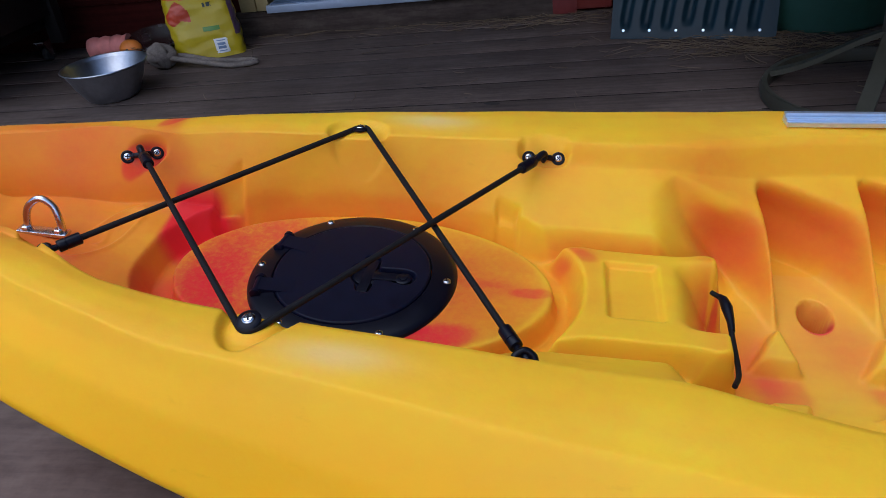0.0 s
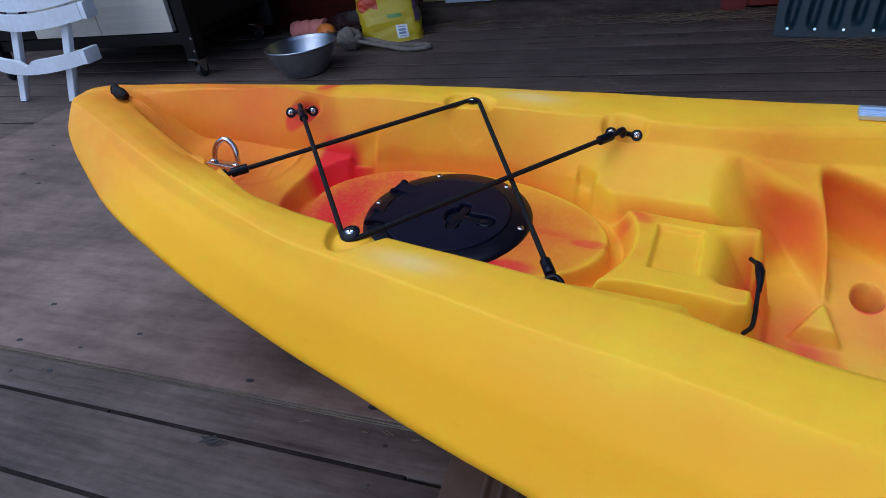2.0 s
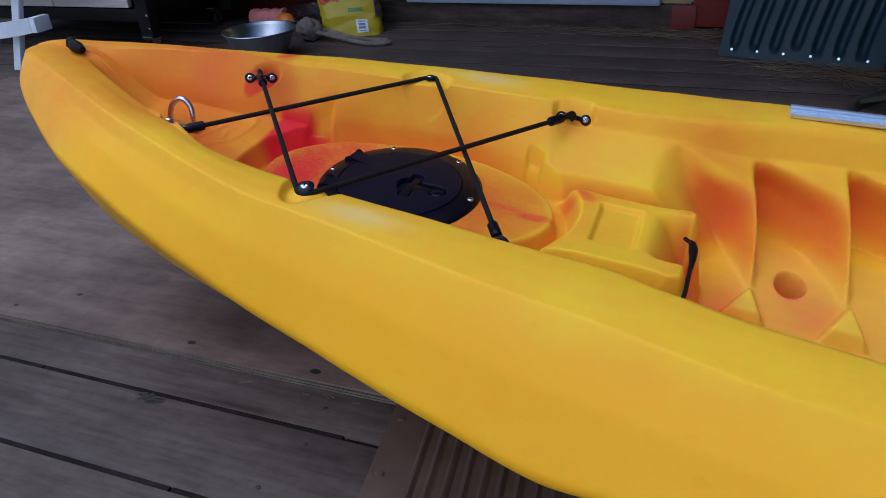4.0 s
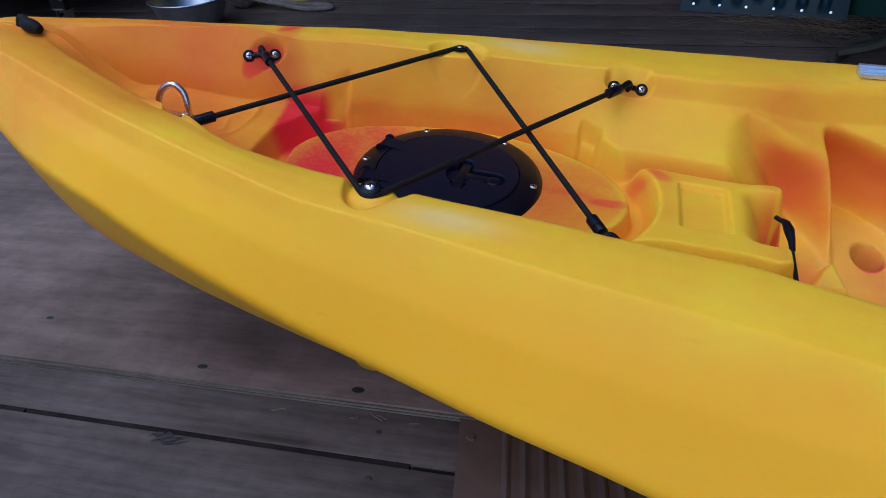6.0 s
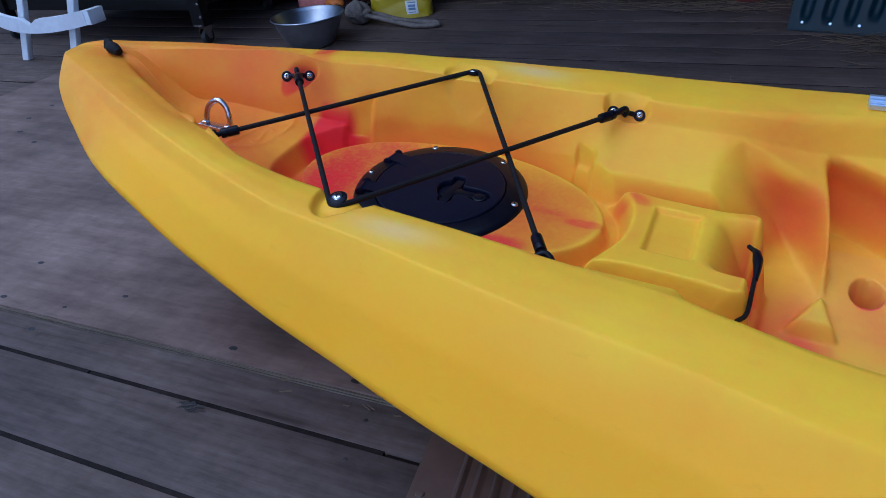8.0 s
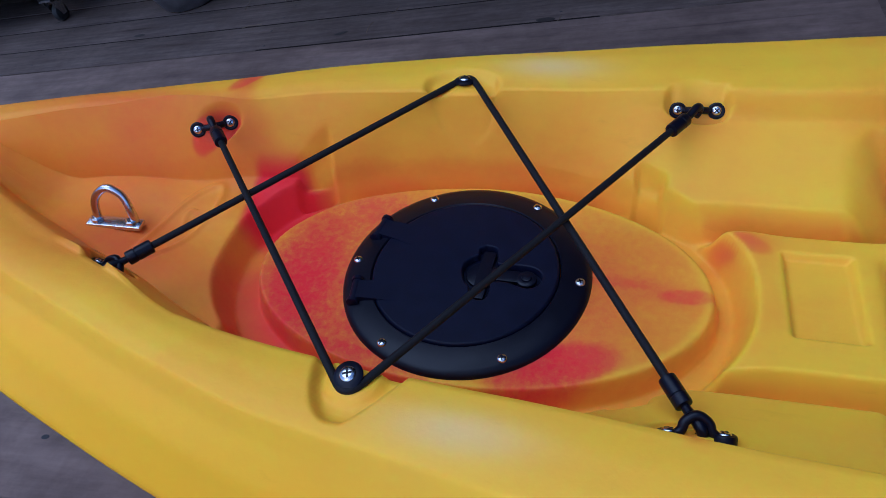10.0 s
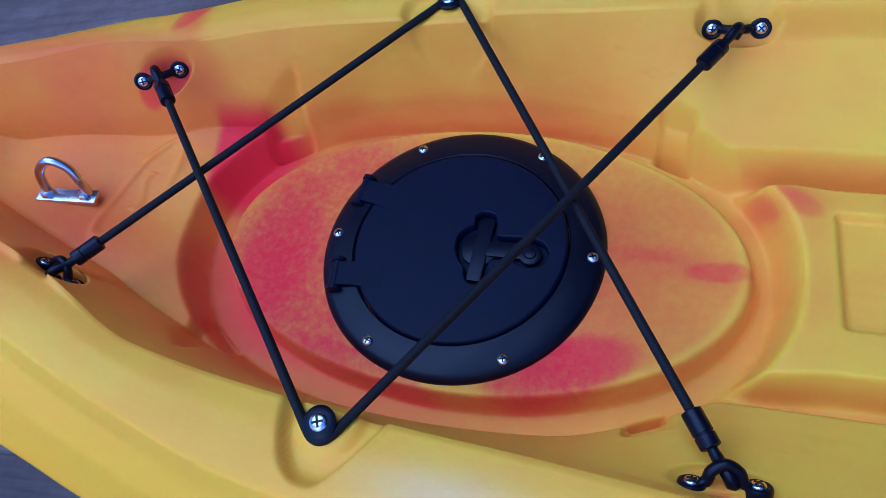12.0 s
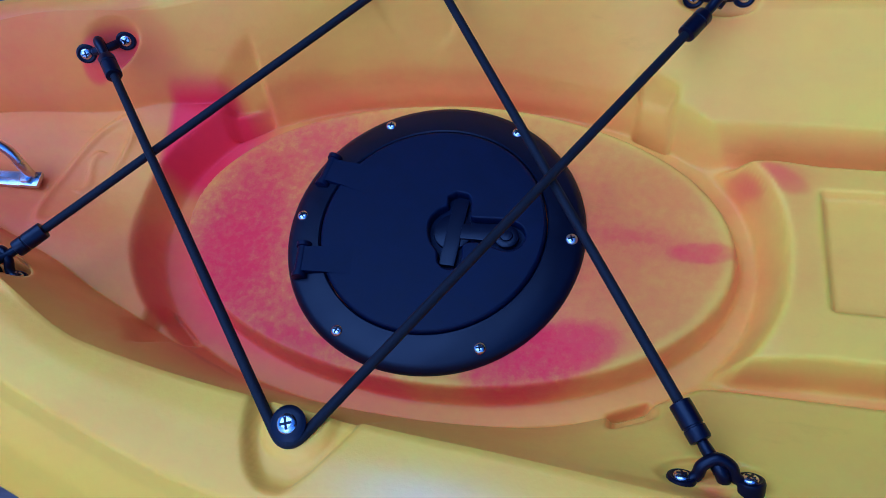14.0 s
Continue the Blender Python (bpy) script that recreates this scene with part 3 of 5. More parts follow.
def pigment_of(x, y, z):
    """Where the orange and red powder settled in the mould, with some shade of recesses painted in."""
    p = 0.06 + 0 * x
    for cx, cy, rx, ry, a in (
        (-0.66, 0.0, 0.14, 0.2, 0.10), (-0.50, 0.03, 0.17, 0.10, 0.24), (-0.36, 0.05, 0.10, 0.08, 0.22), (-0.38, 0.11, 0.10, 0.03, 0.14), (-0.30, 0.118, 0.035, 0.022, 0.06),
        (-0.275, 0.175, 0.014, 0.035, 0.42), (-0.28, 0.095, 0.03, 0.04, 0.12), (-0.21, 0.145, 0.05, 0.02, 0.06), (-0.258, 0.118, 0.020, 0.018, 0.14), (-0.58, -0.08, 0.18, 0.09, 0.08), (-0.236, 0.086, 0.026, 0.020, 0.22), (-0.203, 0.100, 0.024, 0.016, 0.24), (-0.13, 0.128, 0.07, 0.020, 0.14),
        (-0.16, -0.02, 0.060, 0.075, 0.50), (-0.12, 0.080, 0.055, 0.030, 0.34), (-0.10, -0.085, 0.07, 0.04, 0.32), (0.01, 0.0, 0.25, 0.14, 0.33), (0.10, 0.06, 0.08, 0.05, 0.12), (0.15, -0.02, 0.08, 0.08, 0.14),
        (0.09, -0.09, 0.05, 0.03, 0.2), (0.20, 0.003, 0.030, 0.012, 0.14), (0.15, 0.012, 0.03, 0.008, 0.16),
        (-0.06, -0.140, 0.15, 0.016, 0.12), (-0.20, -0.11, 0.10, 0.04, 0.13), (-0.34, -0.05, 0.12, 0.06, 0.22), (0.245, 0.066, 0.032, 0.016, 0.22), (0.06, 0.15, 0.10, 0.02, 0.10),
        # the first spot here paints the dark of the console's hollow end
        (0.422, 0.02, 0.025, 0.045, 0.60), (0.42, 0.17, 0.05, 0.06, 0.12), (0.485, 0.02, 0.030, 0.050, 0.16), (0.475, 0.05, 0.035, 0.06, 0.30), (0.54, 0.19, 0.05, 0.06, 0.05), (0.56, 0.10, 0.05, 0.05, 0.16), (0.90, 0.2, 0.06, 0.06, 0.12), (0.62, 0.05, 0.06, 0.05, 0.18), (0.206, 0.177, 0.03, 0.016, 0.12),
        (-0.10, -0.285, 0.16, 0.03, 0.08), (0.30, -0.35, 0.2, 0.05, 0.06), (-0.45, -0.14, 0.15, 0.05, 0.14), (0.55, 0.29, 0.22, 0.03, 0.09), (-0.50, 0.12, 0.14, 0.03, 0.14), (0.208, -0.184, 0.009, 0.012, 0.4), (0.05, 0.165, 0.22, 0.035, 0.06), (0.36, 0.19, 0.16, 0.03, 0.05), (0.55, 0.20, 0.25, 0.06, 0.03), (0.70, 0.08, 0.20, 0.06, 0.10),
    ):
        p = p + a * np.exp(-((x - cx) / rx) ** 2 - ((y - cy) / ry) ** 2)
    # the last two strips paint the orange light bounced between the channel walls
    for cx, cy, rx, ry, turn, a in ((0.098, -0.094, 0.060, 0.024, 0.40, 0.38), (-0.06, -0.112, 0.07, 0.010, -0.25, 0.22), (-0.165, 0.0, 0.035, 0.085, 0.1, 0.14), (0.207, 0.002, 0.026, 0.009, 0.1, 0.20), (-0.275, 0.172, 0.010, 0.034, -0.5, 0.30), (0.250, 0.066, 0.030, 0.011, -0.5, 0.16), (0.31, 0.098, 0.10, 0.010, 0.0, 0.14), (0.31, -0.098, 0.10, 0.010, 0.0, 0.14)):
        u, q = (x - cx) * math.cos(turn) + (y - cy) * math.sin(turn), (y - cy) * math.cos(turn) - (x - cx) * math.sin(turn)
        p = p + a * (1 - step(np.sqrt((u / rx) ** 2 + (q / ry) ** 2), 0.75, 1.15))
    # and red in the recess of one pad eye
    ax, ay, _, bx, by, _, _ = PADS[0]
    turn = math.atan2(by - ay, bx - ax)
    u, q = x - (ax + bx) / 2, y + 0.6 * well_bend(x) - (ay + by) / 2
    u, q = u * math.cos(turn) + q * math.sin(turn), q * math.cos(turn) - u * math.sin(turn)
    p = p + 0.34 * (1 - step(np.sqrt((u / 0.030) ** 2 + (q / 0.0085) ** 2), 0.85, 1.10))
    # red swept into the groove before the hatch and up its bank
    e2 = groove_line(x, y)
    e1 = np.sqrt(((x - 0.006) / 0.222) ** 2 + (y / 0.125) ** 2)
    ring = step(e1, 1.0, 1.04) * (1 - step(e2, 1.045, 1.075))
    p = p + ring * (0.34 * (1 - step(x, -0.205, -0.165)) * step(y, 0.000, 0.060) + 0.07 * (1 - step(x, -0.20, -0.12)) * (1 - step(y, 0.0, 0.04)) * step(y, -0.12, -0.08) + 0.08 * (1 - step(x, -0.16, -0.10)) * (1 - step(e2, 0.98, 1.01)) * (1 - step(y, -0.03, 0.02)) * step(y, -0.10, -0.06))
    splash = step(x, -0.268, -0.256) * (1 - step(x, -0.222, -0.198)) * step(y, 0.015, 0.062) * (1 - step(y, 0.108, 0.135))
    p = p + 0.72 * splash * step(e1, 1.0, 1.03) * (1 - step(z, 0.250, 0.296))
    p = p + ring * (0.06 * (1 - step(x, -0.02, 0.12)) - 0.06 * step(x, 0.1, 0.2)) - 0.16 * np.exp(-((e1 - 0.985) / 0.022) ** 2) * step(x, -0.15, 0.05)
    p = p + 0.20 * (1 - step(y, -0.12, -0.10)) * np.exp(-((e1 - 1.02) / 0.03) ** 2) * (1 - step(x, 0.04, 0.12))
    # powder gathered in the pockets between the foot braces, with their shade painted in
    w = np.abs(y)
    dw = eased(x, SX, HC) - w
    sx = brace_phase(x, dw)
    f = brace_ramp(sx)
    brow = eased(x, SX, ZC) - 0.0435 - 0.030 * f
    dip = (1 - step(z, brow - 0.022, brow + 0.002)) * step(z, 0.156, 0.185) * step(dw, 0.010, 0.014) * step(x, 0.35, 0.46) * (1 - step(x, 0.95, 1.0))
    # red inside the foot well holes stands in for their shade
    p = p + 0.75 * (1 - step(np.sqrt((x - 0.555) ** 2 + (w - 0.112) ** 2), 0.0188, 0.0212))
    well = step(x, 0.44, 0.50) * (1 - step(x, 0.95, 1.0)) * step(dw, 0.012, 0.03)
    p = p + dip * (0.40 - 0.03 * f) * blend(1.0, 0.7, step(x, 0.5, 0.8))
    p = p * (1 - well * (0.9 * np.clip(1.6 * brace_end(w, f), 0, 1) + 0.25 * step(f, 0.80, 0.97)))
    p = p + well * 0.26 * step(f, 0.45, 0.7) * (1 - step(w, 0.026, 0.036))
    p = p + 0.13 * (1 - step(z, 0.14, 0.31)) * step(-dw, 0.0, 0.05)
    return np.clip(p, 0, 1.05)


def build_hull(kayak):
    fine = np.arange(-0.62, 1.0, 0.0022)
    xs = np.unique(np.round(np.concatenate([np.linspace(-0.706, -0.700, 8), np.arange(-0.698, -0.62, 0.004), fine, np.arange(1.02, 1.9, 0.02), np.linspace(1.9, 2.1, 22)]), 5))
    nv = 341
    v = np.linspace(-1, 1, nv)
    v = np.sign(v) * (0.55 * np.abs(v) + 0.45 * (1 - (1 - np.abs(v)) ** 1.6))
    hc, hs, hm = (eased(xs, SX, t) for t in (HC, HS, HM))
    zc, zm, zk = (eased(xs, SX, t) for t in (ZC, ZM, ZK))
    X = np.repeat(xs[:, None], nv, 1)
    Y = v[None, :] * hc[:, None]
    Z = deck_height(X, Y)
    for _ in range(2):
        Z[1:-1, 1:-1] = 0.5 * Z[1:-1, 1:-1] + 0.125 * (Z[:-2, 1:-1] + Z[2:, 1:-1] + Z[1:-1, :-2] + Z[1:-1, 2:])
    calm = Z.copy()
    for _ in range(5):
        calm[1:-1, 1:-1] = 0.5 * calm[1:-1, 1:-1] + 0.2 * (calm[:-2, 1:-1] + calm[2:, 1:-1]) + 0.05 * (calm[1:-1, :-2] + calm[1:-1, 2:])
    near_hole = np.sqrt((X - 0.555) ** 2 + (np.abs(Y) - 0.112) ** 2)
    Z = blend(Z, calm, step(X, 0.44, 0.47) * step(near_hole, 0.03, 0.045) * step(hc[:, None] - np.abs(Y), 0.004, 0.012))
    for _ in range(16):
        calm[1:-1, 1:-1] = 0.5 * calm[1:-1, 1:-1] + 0.125 * (calm[:-2, 1:-1] + calm[2:, 1:-1] + calm[1:-1, :-2] + calm[1:-1, 2:])
    inner = hc[:, None] - np.abs(Y)
    Z = blend(Z, calm, step(X, 0.335, 0.375) * (1 - step(X, 0.45, 0.49)) * step(np.abs(Y), 0.108, 0.125) * step(inner, 0.012, 0.024))
    draw = np.sign(Y) * undercut(X, np.abs(Y), Z, hc[:, None], zc[:, None])
    # outer skin, from the rim's inner edge over the crown and down to the keel
    wide = np.maximum(hm - hs, 0)
    pw = [hc, hc + 0.35 * (hs - hc), hc + 0.74 * (hs - hc), hs, hs + 0.17 * wide, hs + 0.52 * wide, hm, 0.711 * hm, 0.39 * hm, 0.06 * hm, 0 * hm]
    dz = np.minimum(1, hs / 0.12)
    pz = [zc, zc + 0.0045 * dz, zc + 0.0045 * dz, zc + 0.0025 * dz, zc - 0.015 * dz, zm + 0.57 * (zc - zm), zm, blend(zm, zk, 0.5), zk + 0.12 * (zm - zk), zk, zk - 0.002]
    seg = [5, 7, 9, 9, 12, 12, 8, 6, 5, 1]
    W, ZZ = [], []
    for i, n in enumerate(seg):
        for k in range(1, n + 1):
            f = k / n
            W.append(blend(pw[i], pw[i + 1], f))
            ZZ.append(blend(pz[i], pz[i + 1], f))
    W, ZZ = np.array(W).T, np.array(ZZ).T
    for _ in range(2):
        W[:, 1:-1] = 0.25 * W[:, :-2] + 0.5 * W[:, 1:-1] + 0.25 * W[:, 2:]
        ZZ[:, 1:-1] = 0.25 * ZZ[:, :-2] + 0.5 * ZZ[:, 1:-1] + 0.25 * ZZ[:, 2:]
    XX = np.repeat(xs[:, None], W.shape[1], 1)
    full_x = np.concatenate([XX[:, ::-1][:, 1:], X, XX], 1)
    full_y = np.concatenate([-W[:, ::-1][:, 1:], Y + draw, W], 1)
    near_side = pad_recess(XX, -W + well_bend(XX), ZZ - rim_dent(XX, -W) - rim_roll(XX, -W, hc[:, None]), 0.0055 + 0.004 * step(XX, -0.2, 0.0))
    far_side = pad_recess(XX, W + well_bend(XX), ZZ - rim_dent(XX, W))
    full_z = np.concatenate([near_side[:, ::-1][:, 1:], Z, far_side], 1)
    # the inner edge beside the bow is one soft slope
    for r in np.nonzero((xs > -0.66) & (xs < -0.33))[0]:
        first = int(np.argmin(full_y[r, :W.shape[1]]))
        order = slice(first, W.shape[1] - 1 + nv // 2)
        cy, cz = full_y[r, order], full_z[r, order]
        grid = np.arange(-hs[r] - 0.02, 0.0, 0.001)
        line = np.interp(grid, cy, cz)
        size = min(25, max(3, int(hs[r] * 260) | 1))
        bell = np.hanning(size + 2)[1:-1]
        wide_line = np.convolve(np.pad(line, size // 2, mode="edge"), bell / bell.sum(), "valid")
        k = np.exp(-((cy + hc[r]) / 0.030) ** 4) * step(np.array(-xs[r]), 0.335, 0.37) * (cy > -hs[r])
        full_z[r, order] = blend(cz, np.interp(cy, grid, wide_line), k)
    hc2, hs2 = hc[:, None], hs[:, None]
    out = np.clip((np.abs(full_y) - hc2) / np.maximum(hs2 - hc2, 1e-4), 0, 1)
    lean = blend(well_bend(full_x), bow_bend(full_x), out)
    full_y = full_y + lean
    # the mould pulls slightly unevenly
    full_z = full_z + 0.0008 * np.sin(full_x * 23 + full_y * 31) * np.sin(full_x * 11 - full_y * 17)
    n, c = full_x.shape
    co = np.stack([full_x, full_y, full_z], -1).reshape(-1, 3)
    i = np.arange(n - 1)[:, None] * c
    j = np.arange(c)[None, :]
    k = (np.arange(c)[None, :] + 1) % c
    quads = np.stack([i + j, i + c + j, i + c + k, i + k], -1).reshape(-1, 4)
    me = bpy.data.meshes.new("hull")
    me.vertices.add(len(co))
    me.vertices.foreach_set("co", co.ravel())
    me.loops.add(quads.size)
    me.loops.foreach_set("vertex_index", quads.ravel().astype(np.int32))
    me.polygons.add(len(quads))
    me.polygons.foreach_set("loop_start", np.arange(0, quads.size, 4, dtype=np.int32))
    me.update(calc_edges=True)
    me.polygons.foreach_set("use_smooth", [True] * len(quads))
    at = me.attributes.new("pigment", "FLOAT", "POINT")
    # pigment thins out along raised edges
    soft = full_z.copy()
    for _ in range(5):
        soft[1:-1, 1:-1] = 0.2 * (soft[1:-1, 1:-1] + soft[:-2, 1:-1] + soft[2:, 1:-1] + soft[1:-1, :-2] + soft[1:-1, 2:])
    edge = np.clip((full_z - soft) / 0.0014, -1, 1)
    inside = (np.abs(full_y) < eased(full_x, SX, HC) * 0.97) & (full_x > -0.6) & (full_x < 1.0)
    edge = (edge * inside).ravel()
    drawn = np.pad(draw, ((0, 0), (W.shape[1] - 1, W.shape[1])))
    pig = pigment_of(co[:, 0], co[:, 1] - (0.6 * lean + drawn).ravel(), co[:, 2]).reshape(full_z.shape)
    pig = pig.ravel()
    kx, kw = co[:, 0], np.abs(co[:, 1])
    keep = step(np.sqrt(((kx - 0.006) / 0.222) ** 2 + (kw / 0.125) ** 2), 1.05, 1.1) * step(kx, 0.15, 0.2)
    keep = keep * (1 - np.exp(-((kx - 0.555) / 0.05) ** 2 - ((kw - 0.12) / 0.05) ** 2))
    pig = np.where(edge > 0, pig * (1 - 0.7 * edge * keep * blend(1.0, 0.3, step(kx, 0.43, 0.47))), pig)
    pig = pig.reshape(full_z.shape)
    even = pig.copy()
    for _ in range(8):
        even[1:-1, 1:-1] = 0.2 * (even[1:-1, 1:-1] + even[:-2, 1:-1] + even[2:, 1:-1] + even[1:-1, :-2] + even[1:-1, 2:])
    pig = blend(pig, even, step(full_x, 0.42, 0.46) * step(np.sqrt((full_x - 0.555) ** 2 + (np.abs(full_y) - 0.112) ** 2), 0.025, 0.04)).ravel()
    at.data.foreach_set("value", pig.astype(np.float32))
    gr = me.attributes.new("grainy", "FLOAT", "POINT")
    plinth = 1 - step(np.sqrt(((co[:, 0] - 0.006) / 0.222) ** 2 + (co[:, 1] / 0.125) ** 2), 0.97, 1.05)
    gr.data.foreach_set("value", (np.clip(pig, 0, 1) * (0.15 + 0.85 * plinth * (1 - 0.6 * step(co[:, 0] + 0.8 * co[:, 1], 0.0, 0.10)))).astype(np.float32))
    # mask of the flank light that is painted into the outer skin
    ri = me.attributes.new("flank_light", "FLOAT", "POINT")
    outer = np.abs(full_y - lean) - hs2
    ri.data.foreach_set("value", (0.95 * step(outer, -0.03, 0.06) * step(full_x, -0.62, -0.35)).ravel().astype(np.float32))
    sc = me.attributes.new("pale_patch", "FLOAT", "POINT")
    # one pale patch on each side of the rim, just aft of the rollers
    pale_patch = sum(np.exp(-((co[:, 0] - 0.055) / 0.048) ** 2 - ((co[:, 1] - s * 0.218) / 0.017) ** 2) for s in (-1, 1)) * (co[:, 2] > 0.28)
    # sky sheen on the foot well floor, painted as a faint pale tint
    floor_sheen = step(co[:, 0], 0.44, 0.50) * (1 - step(co[:, 0], 0.90, 1.0)) * (1 - step(co[:, 2], 0.150, 0.185)) * (kw < 0.2) * (co[:, 2] > 0.09)
    sc.data.foreach_set("value", (0.45 * pale_patch + 0.07 * floor_sheen).astype(np.float32))
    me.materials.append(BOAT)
    ob = new("hull", me)
    ob.parent = kayak
    return tagged(ob, "yellow moulded plastic hull swirled with orange and red")


def screw_mesh(bm, m, r=0.0042):
    """Pan head with a cross slot."""
    lathe(bm, ((r, -0.001), (r, 0.0006), (r * 0.85, 0.0016), (r * 0.5, 0.0022), (0, 0.0024)), 16, m)
    return bm


def slot_mesh(bm, m, r=0.0042):
    for a in (0, 90):
        box(bm, -r * 0.6, r * 0.6, -r * 0.12, r * 0.12, 0.0012, 0.00255, 0, m @ pose(0, 0, 0, 0, 0, a + 20))
    return bm


def screw(parent, m, r=0.0042):
    s = part("screw", screw_mesh(bmesh.new(), m, r), STEEL, parent, "bright steel cross-head screw")
    if parent.parent and not parent.parent.parent:
        bm = slot_mesh(bmesh.new(), m, r)
        me = s.data
        tmp = bmesh.new()
        tmp.from_mesh(me)
        off = len(tmp.faces)
        other = mesh_of("slot", bm, BLACK, False)
        tmp.from_mesh(other)
        tmp.faces.ensure_lookup_table()
        for f in tmp.faces[off:]:
            f.material_index = 1
        tmp.to_mesh(me)
        tmp.free()
        me.materials.append(BLACK)
    return s


def crease_by_angle(ob, degrees=40):
    """Keep flat faces flat: sharp edges where two faces meet steeply."""
    me = ob.data
    bm = bmesh.new()
    bm.from_mesh(me)
    for e in bm.edges:
        if len(e.link_faces) == 2 and e.calc_face_angle(0) > radians(degrees):
            e.smooth = False
    for f in bm.faces:
        if f.normal.z > 0.999:
            f.smooth = False
    bm.to_mesh(me)
    bm.free()


def build_hatch(kayak):
    """Round deck plate: ring, hinged lid and sunken latch."""
    z = 0.2455
    ring = part("hatch_ring", lathe(bmesh.new(), ((0.0912, -0.001), (0.0914, 0.0080), (0.0925, 0.0092), (0.100, 0.0086), (0.1135, 0.0062), (0.1187, 0.0038), (0.1207, 0.0006), (0.1207, -0.003)), 120, Matrix.Translation((0, 0, z - 0.001))), BLACK, kayak, "glossy black plastic hatch ring")
    outline = ((0.0154, 0.0323), (0.0254, 0.0298), (0.0291, 0.0197), (0.0303, 0.0107), (0.0403, 0.0100), (0.0517, 0.0106), (0.0633, 0.0096), (0.0717, 0.0052), (0.0753, -0.0038), (0.0713, -0.0128), (0.0629, -0.0163), (0.0536, -0.0147), (0.0464, -0.0119), (0.0349, -0.0115),
               (0.0285, -0.0148), (0.0291, -0.0250), (0.0263, -0.0344), (0.0189, -0.0362), (0.0120, -0.0319), (0.0091, -0.0220), (0.0029, -0.0149), (-0.0012, -0.0047), (-0.0015, 0.0060), (0.0039, 0.0147), (0.0101, 0.0196), (0.0096, 0.0273))
    loop = smooth_path([(*p, 0) for p in outline] + [(*outline[0], 0)], 4)[:-1]
    top = z + 0.0094
    bm = lathe(bmesh.new(), ((0.0906, 0.0), (0.0904, 0.0076), (0.0892, 0.0090), (0.0882, 0.0094)), 120, Matrix.Translation((0, 0, z)))
    mid = Vector((0.030, -0.003, 0))
    rings = []
    for grow, dz in ((0.0014, 0.0), (0.0007, -0.0003), (0.0, -0.0012), (-0.0004, -0.0085)):
        row = []
        for i, q in enumerate(loop):
            d = (loop[(i + 1) % len(loop)] - loop[i - 1]).normalized()
            row.append(bm.verts.new(q + Vector((-d.y, d.x, 0)) * grow + Vector((0, 0, top + dz))))
        rings.append(row)
    for p, q in zip(rings, rings[1:]):
        for i in range(len(loop)):
            bm.faces.new((p[i], p[i - 1], q[i - 1], q[i]))
    bm.faces.new(rings[-1])
    rim = [v for v in bm.verts if abs(v.co.z - top) < 1e-5 and v.co.xy.length > 0.0870]
    rim.sort(key=lambda v: math.atan2(v.co.y, v.co.x))
    edges = []
    for row in (rim, rings[0]):
        for i in range(len(row)):
            e = bm.edges.get((row[i], row[i - 1])) or bm.edges.new((row[i], row[i - 1]))
            edges.append(e)
    bmesh.ops.triangle_fill(bm, use_beauty=True, edges=edges, normal=(0, 0, 1))
    bmesh.ops.recalc_face_normals(bm, faces=bm.faces)
    lid = part("hatch_lid", bm, BLACK_LID, ring, "matt black round hatch lid with a sunken latch well")
    crease_by_angle(lid)
    bm = bmesh.new()
    rot = Matrix.Translation((0, 0, top))
    box(bm, 0.0125, 0.0255, -0.0315, 0.0285, -0.0075, -0.0034, 0.0018, rot @ pose(0.0, 0, 0, 0, 0, -2))
    lathe(bm, ((0.0160, -0.008), (0.0155, -0.0056), (0.0143, -0.0050), (0, -0.0046)), 32, rot @ Matrix.Translation((0.0175, -0.001, 0)))
    box(bm, 0.024, 0.062, -0.0080, 0.0055, -0.0062, -0.0030, 0.0012, rot)
    lathe(bm, ((0.0095, -0.007), (0.0095, -0.0034), (0.0085, -0.0026), (0.005, -0.0026), (0.0045, -0.0014), (0.002, -0.0008), (0, -0.0008)), 24, rot @ Matrix.Translation((0.0605, -0.0025, 0.0)))
    part("latch", bm, BLACK, lid, "black plastic hatch latch lever")
    for hy, ang in ((0.0435, -9), (-0.0415, 7)):
        m = Matrix.Translation((-0.0985, hy, z - 0.0020)) @ pose(0, 0, 0, 0, 0, ang)
        bm = bmesh.new()
        tube(bm, [m @ Vector(p) for p in ((0, -0.0155, 0.0095), (0, -0.0150, 0.0095), (0, 0.0150, 0.0095), (0, 0.0155, 0.0095))], [0.003, 0.0048, 0.0048, 0.003], 16)
        for s in (-1, 1):
            lathe(bm, ((0.0062, -0.002), (0.0062, 0.0015), (0.0045, 0.0022), (0, 0.0022)), 16, m @ Matrix.Translation((0, s * 0.0135, 0.0095)) @ pose(0, 0, 0, 90, 0, 0))
        w = [bm.verts.new(m @ Vector(p)) for p in ((0.0, -0.0105, 0.0138), (0.0, 0.0105, 0.0138), (0.016, 0.0110, 0.0129), (0.016, -0.0110, 0.0129), (0.042, 0.0135, 0.0114), (0.042, -0.0135, 0.0114), (0.0, -0.0122, 0.006), (0.0, 0.0122, 0.006), (0.042, 0.0118, 0.008), (0.042, -0.0118, 0.008), (0.020, 0.0122, 0.007), (0.020, -0.0122, 0.007))]
        for f in ((0, 3, 2, 1), (3, 5, 4, 2), (1, 2, 10, 7), (2, 4, 8, 10), (0, 6, 11, 3), (3, 11, 9, 5), (5, 9, 8, 4)):
            bm.faces.new([w[i] for i in f])
        bmesh.ops.recalc_face_normals(bm, faces=bm.faces)
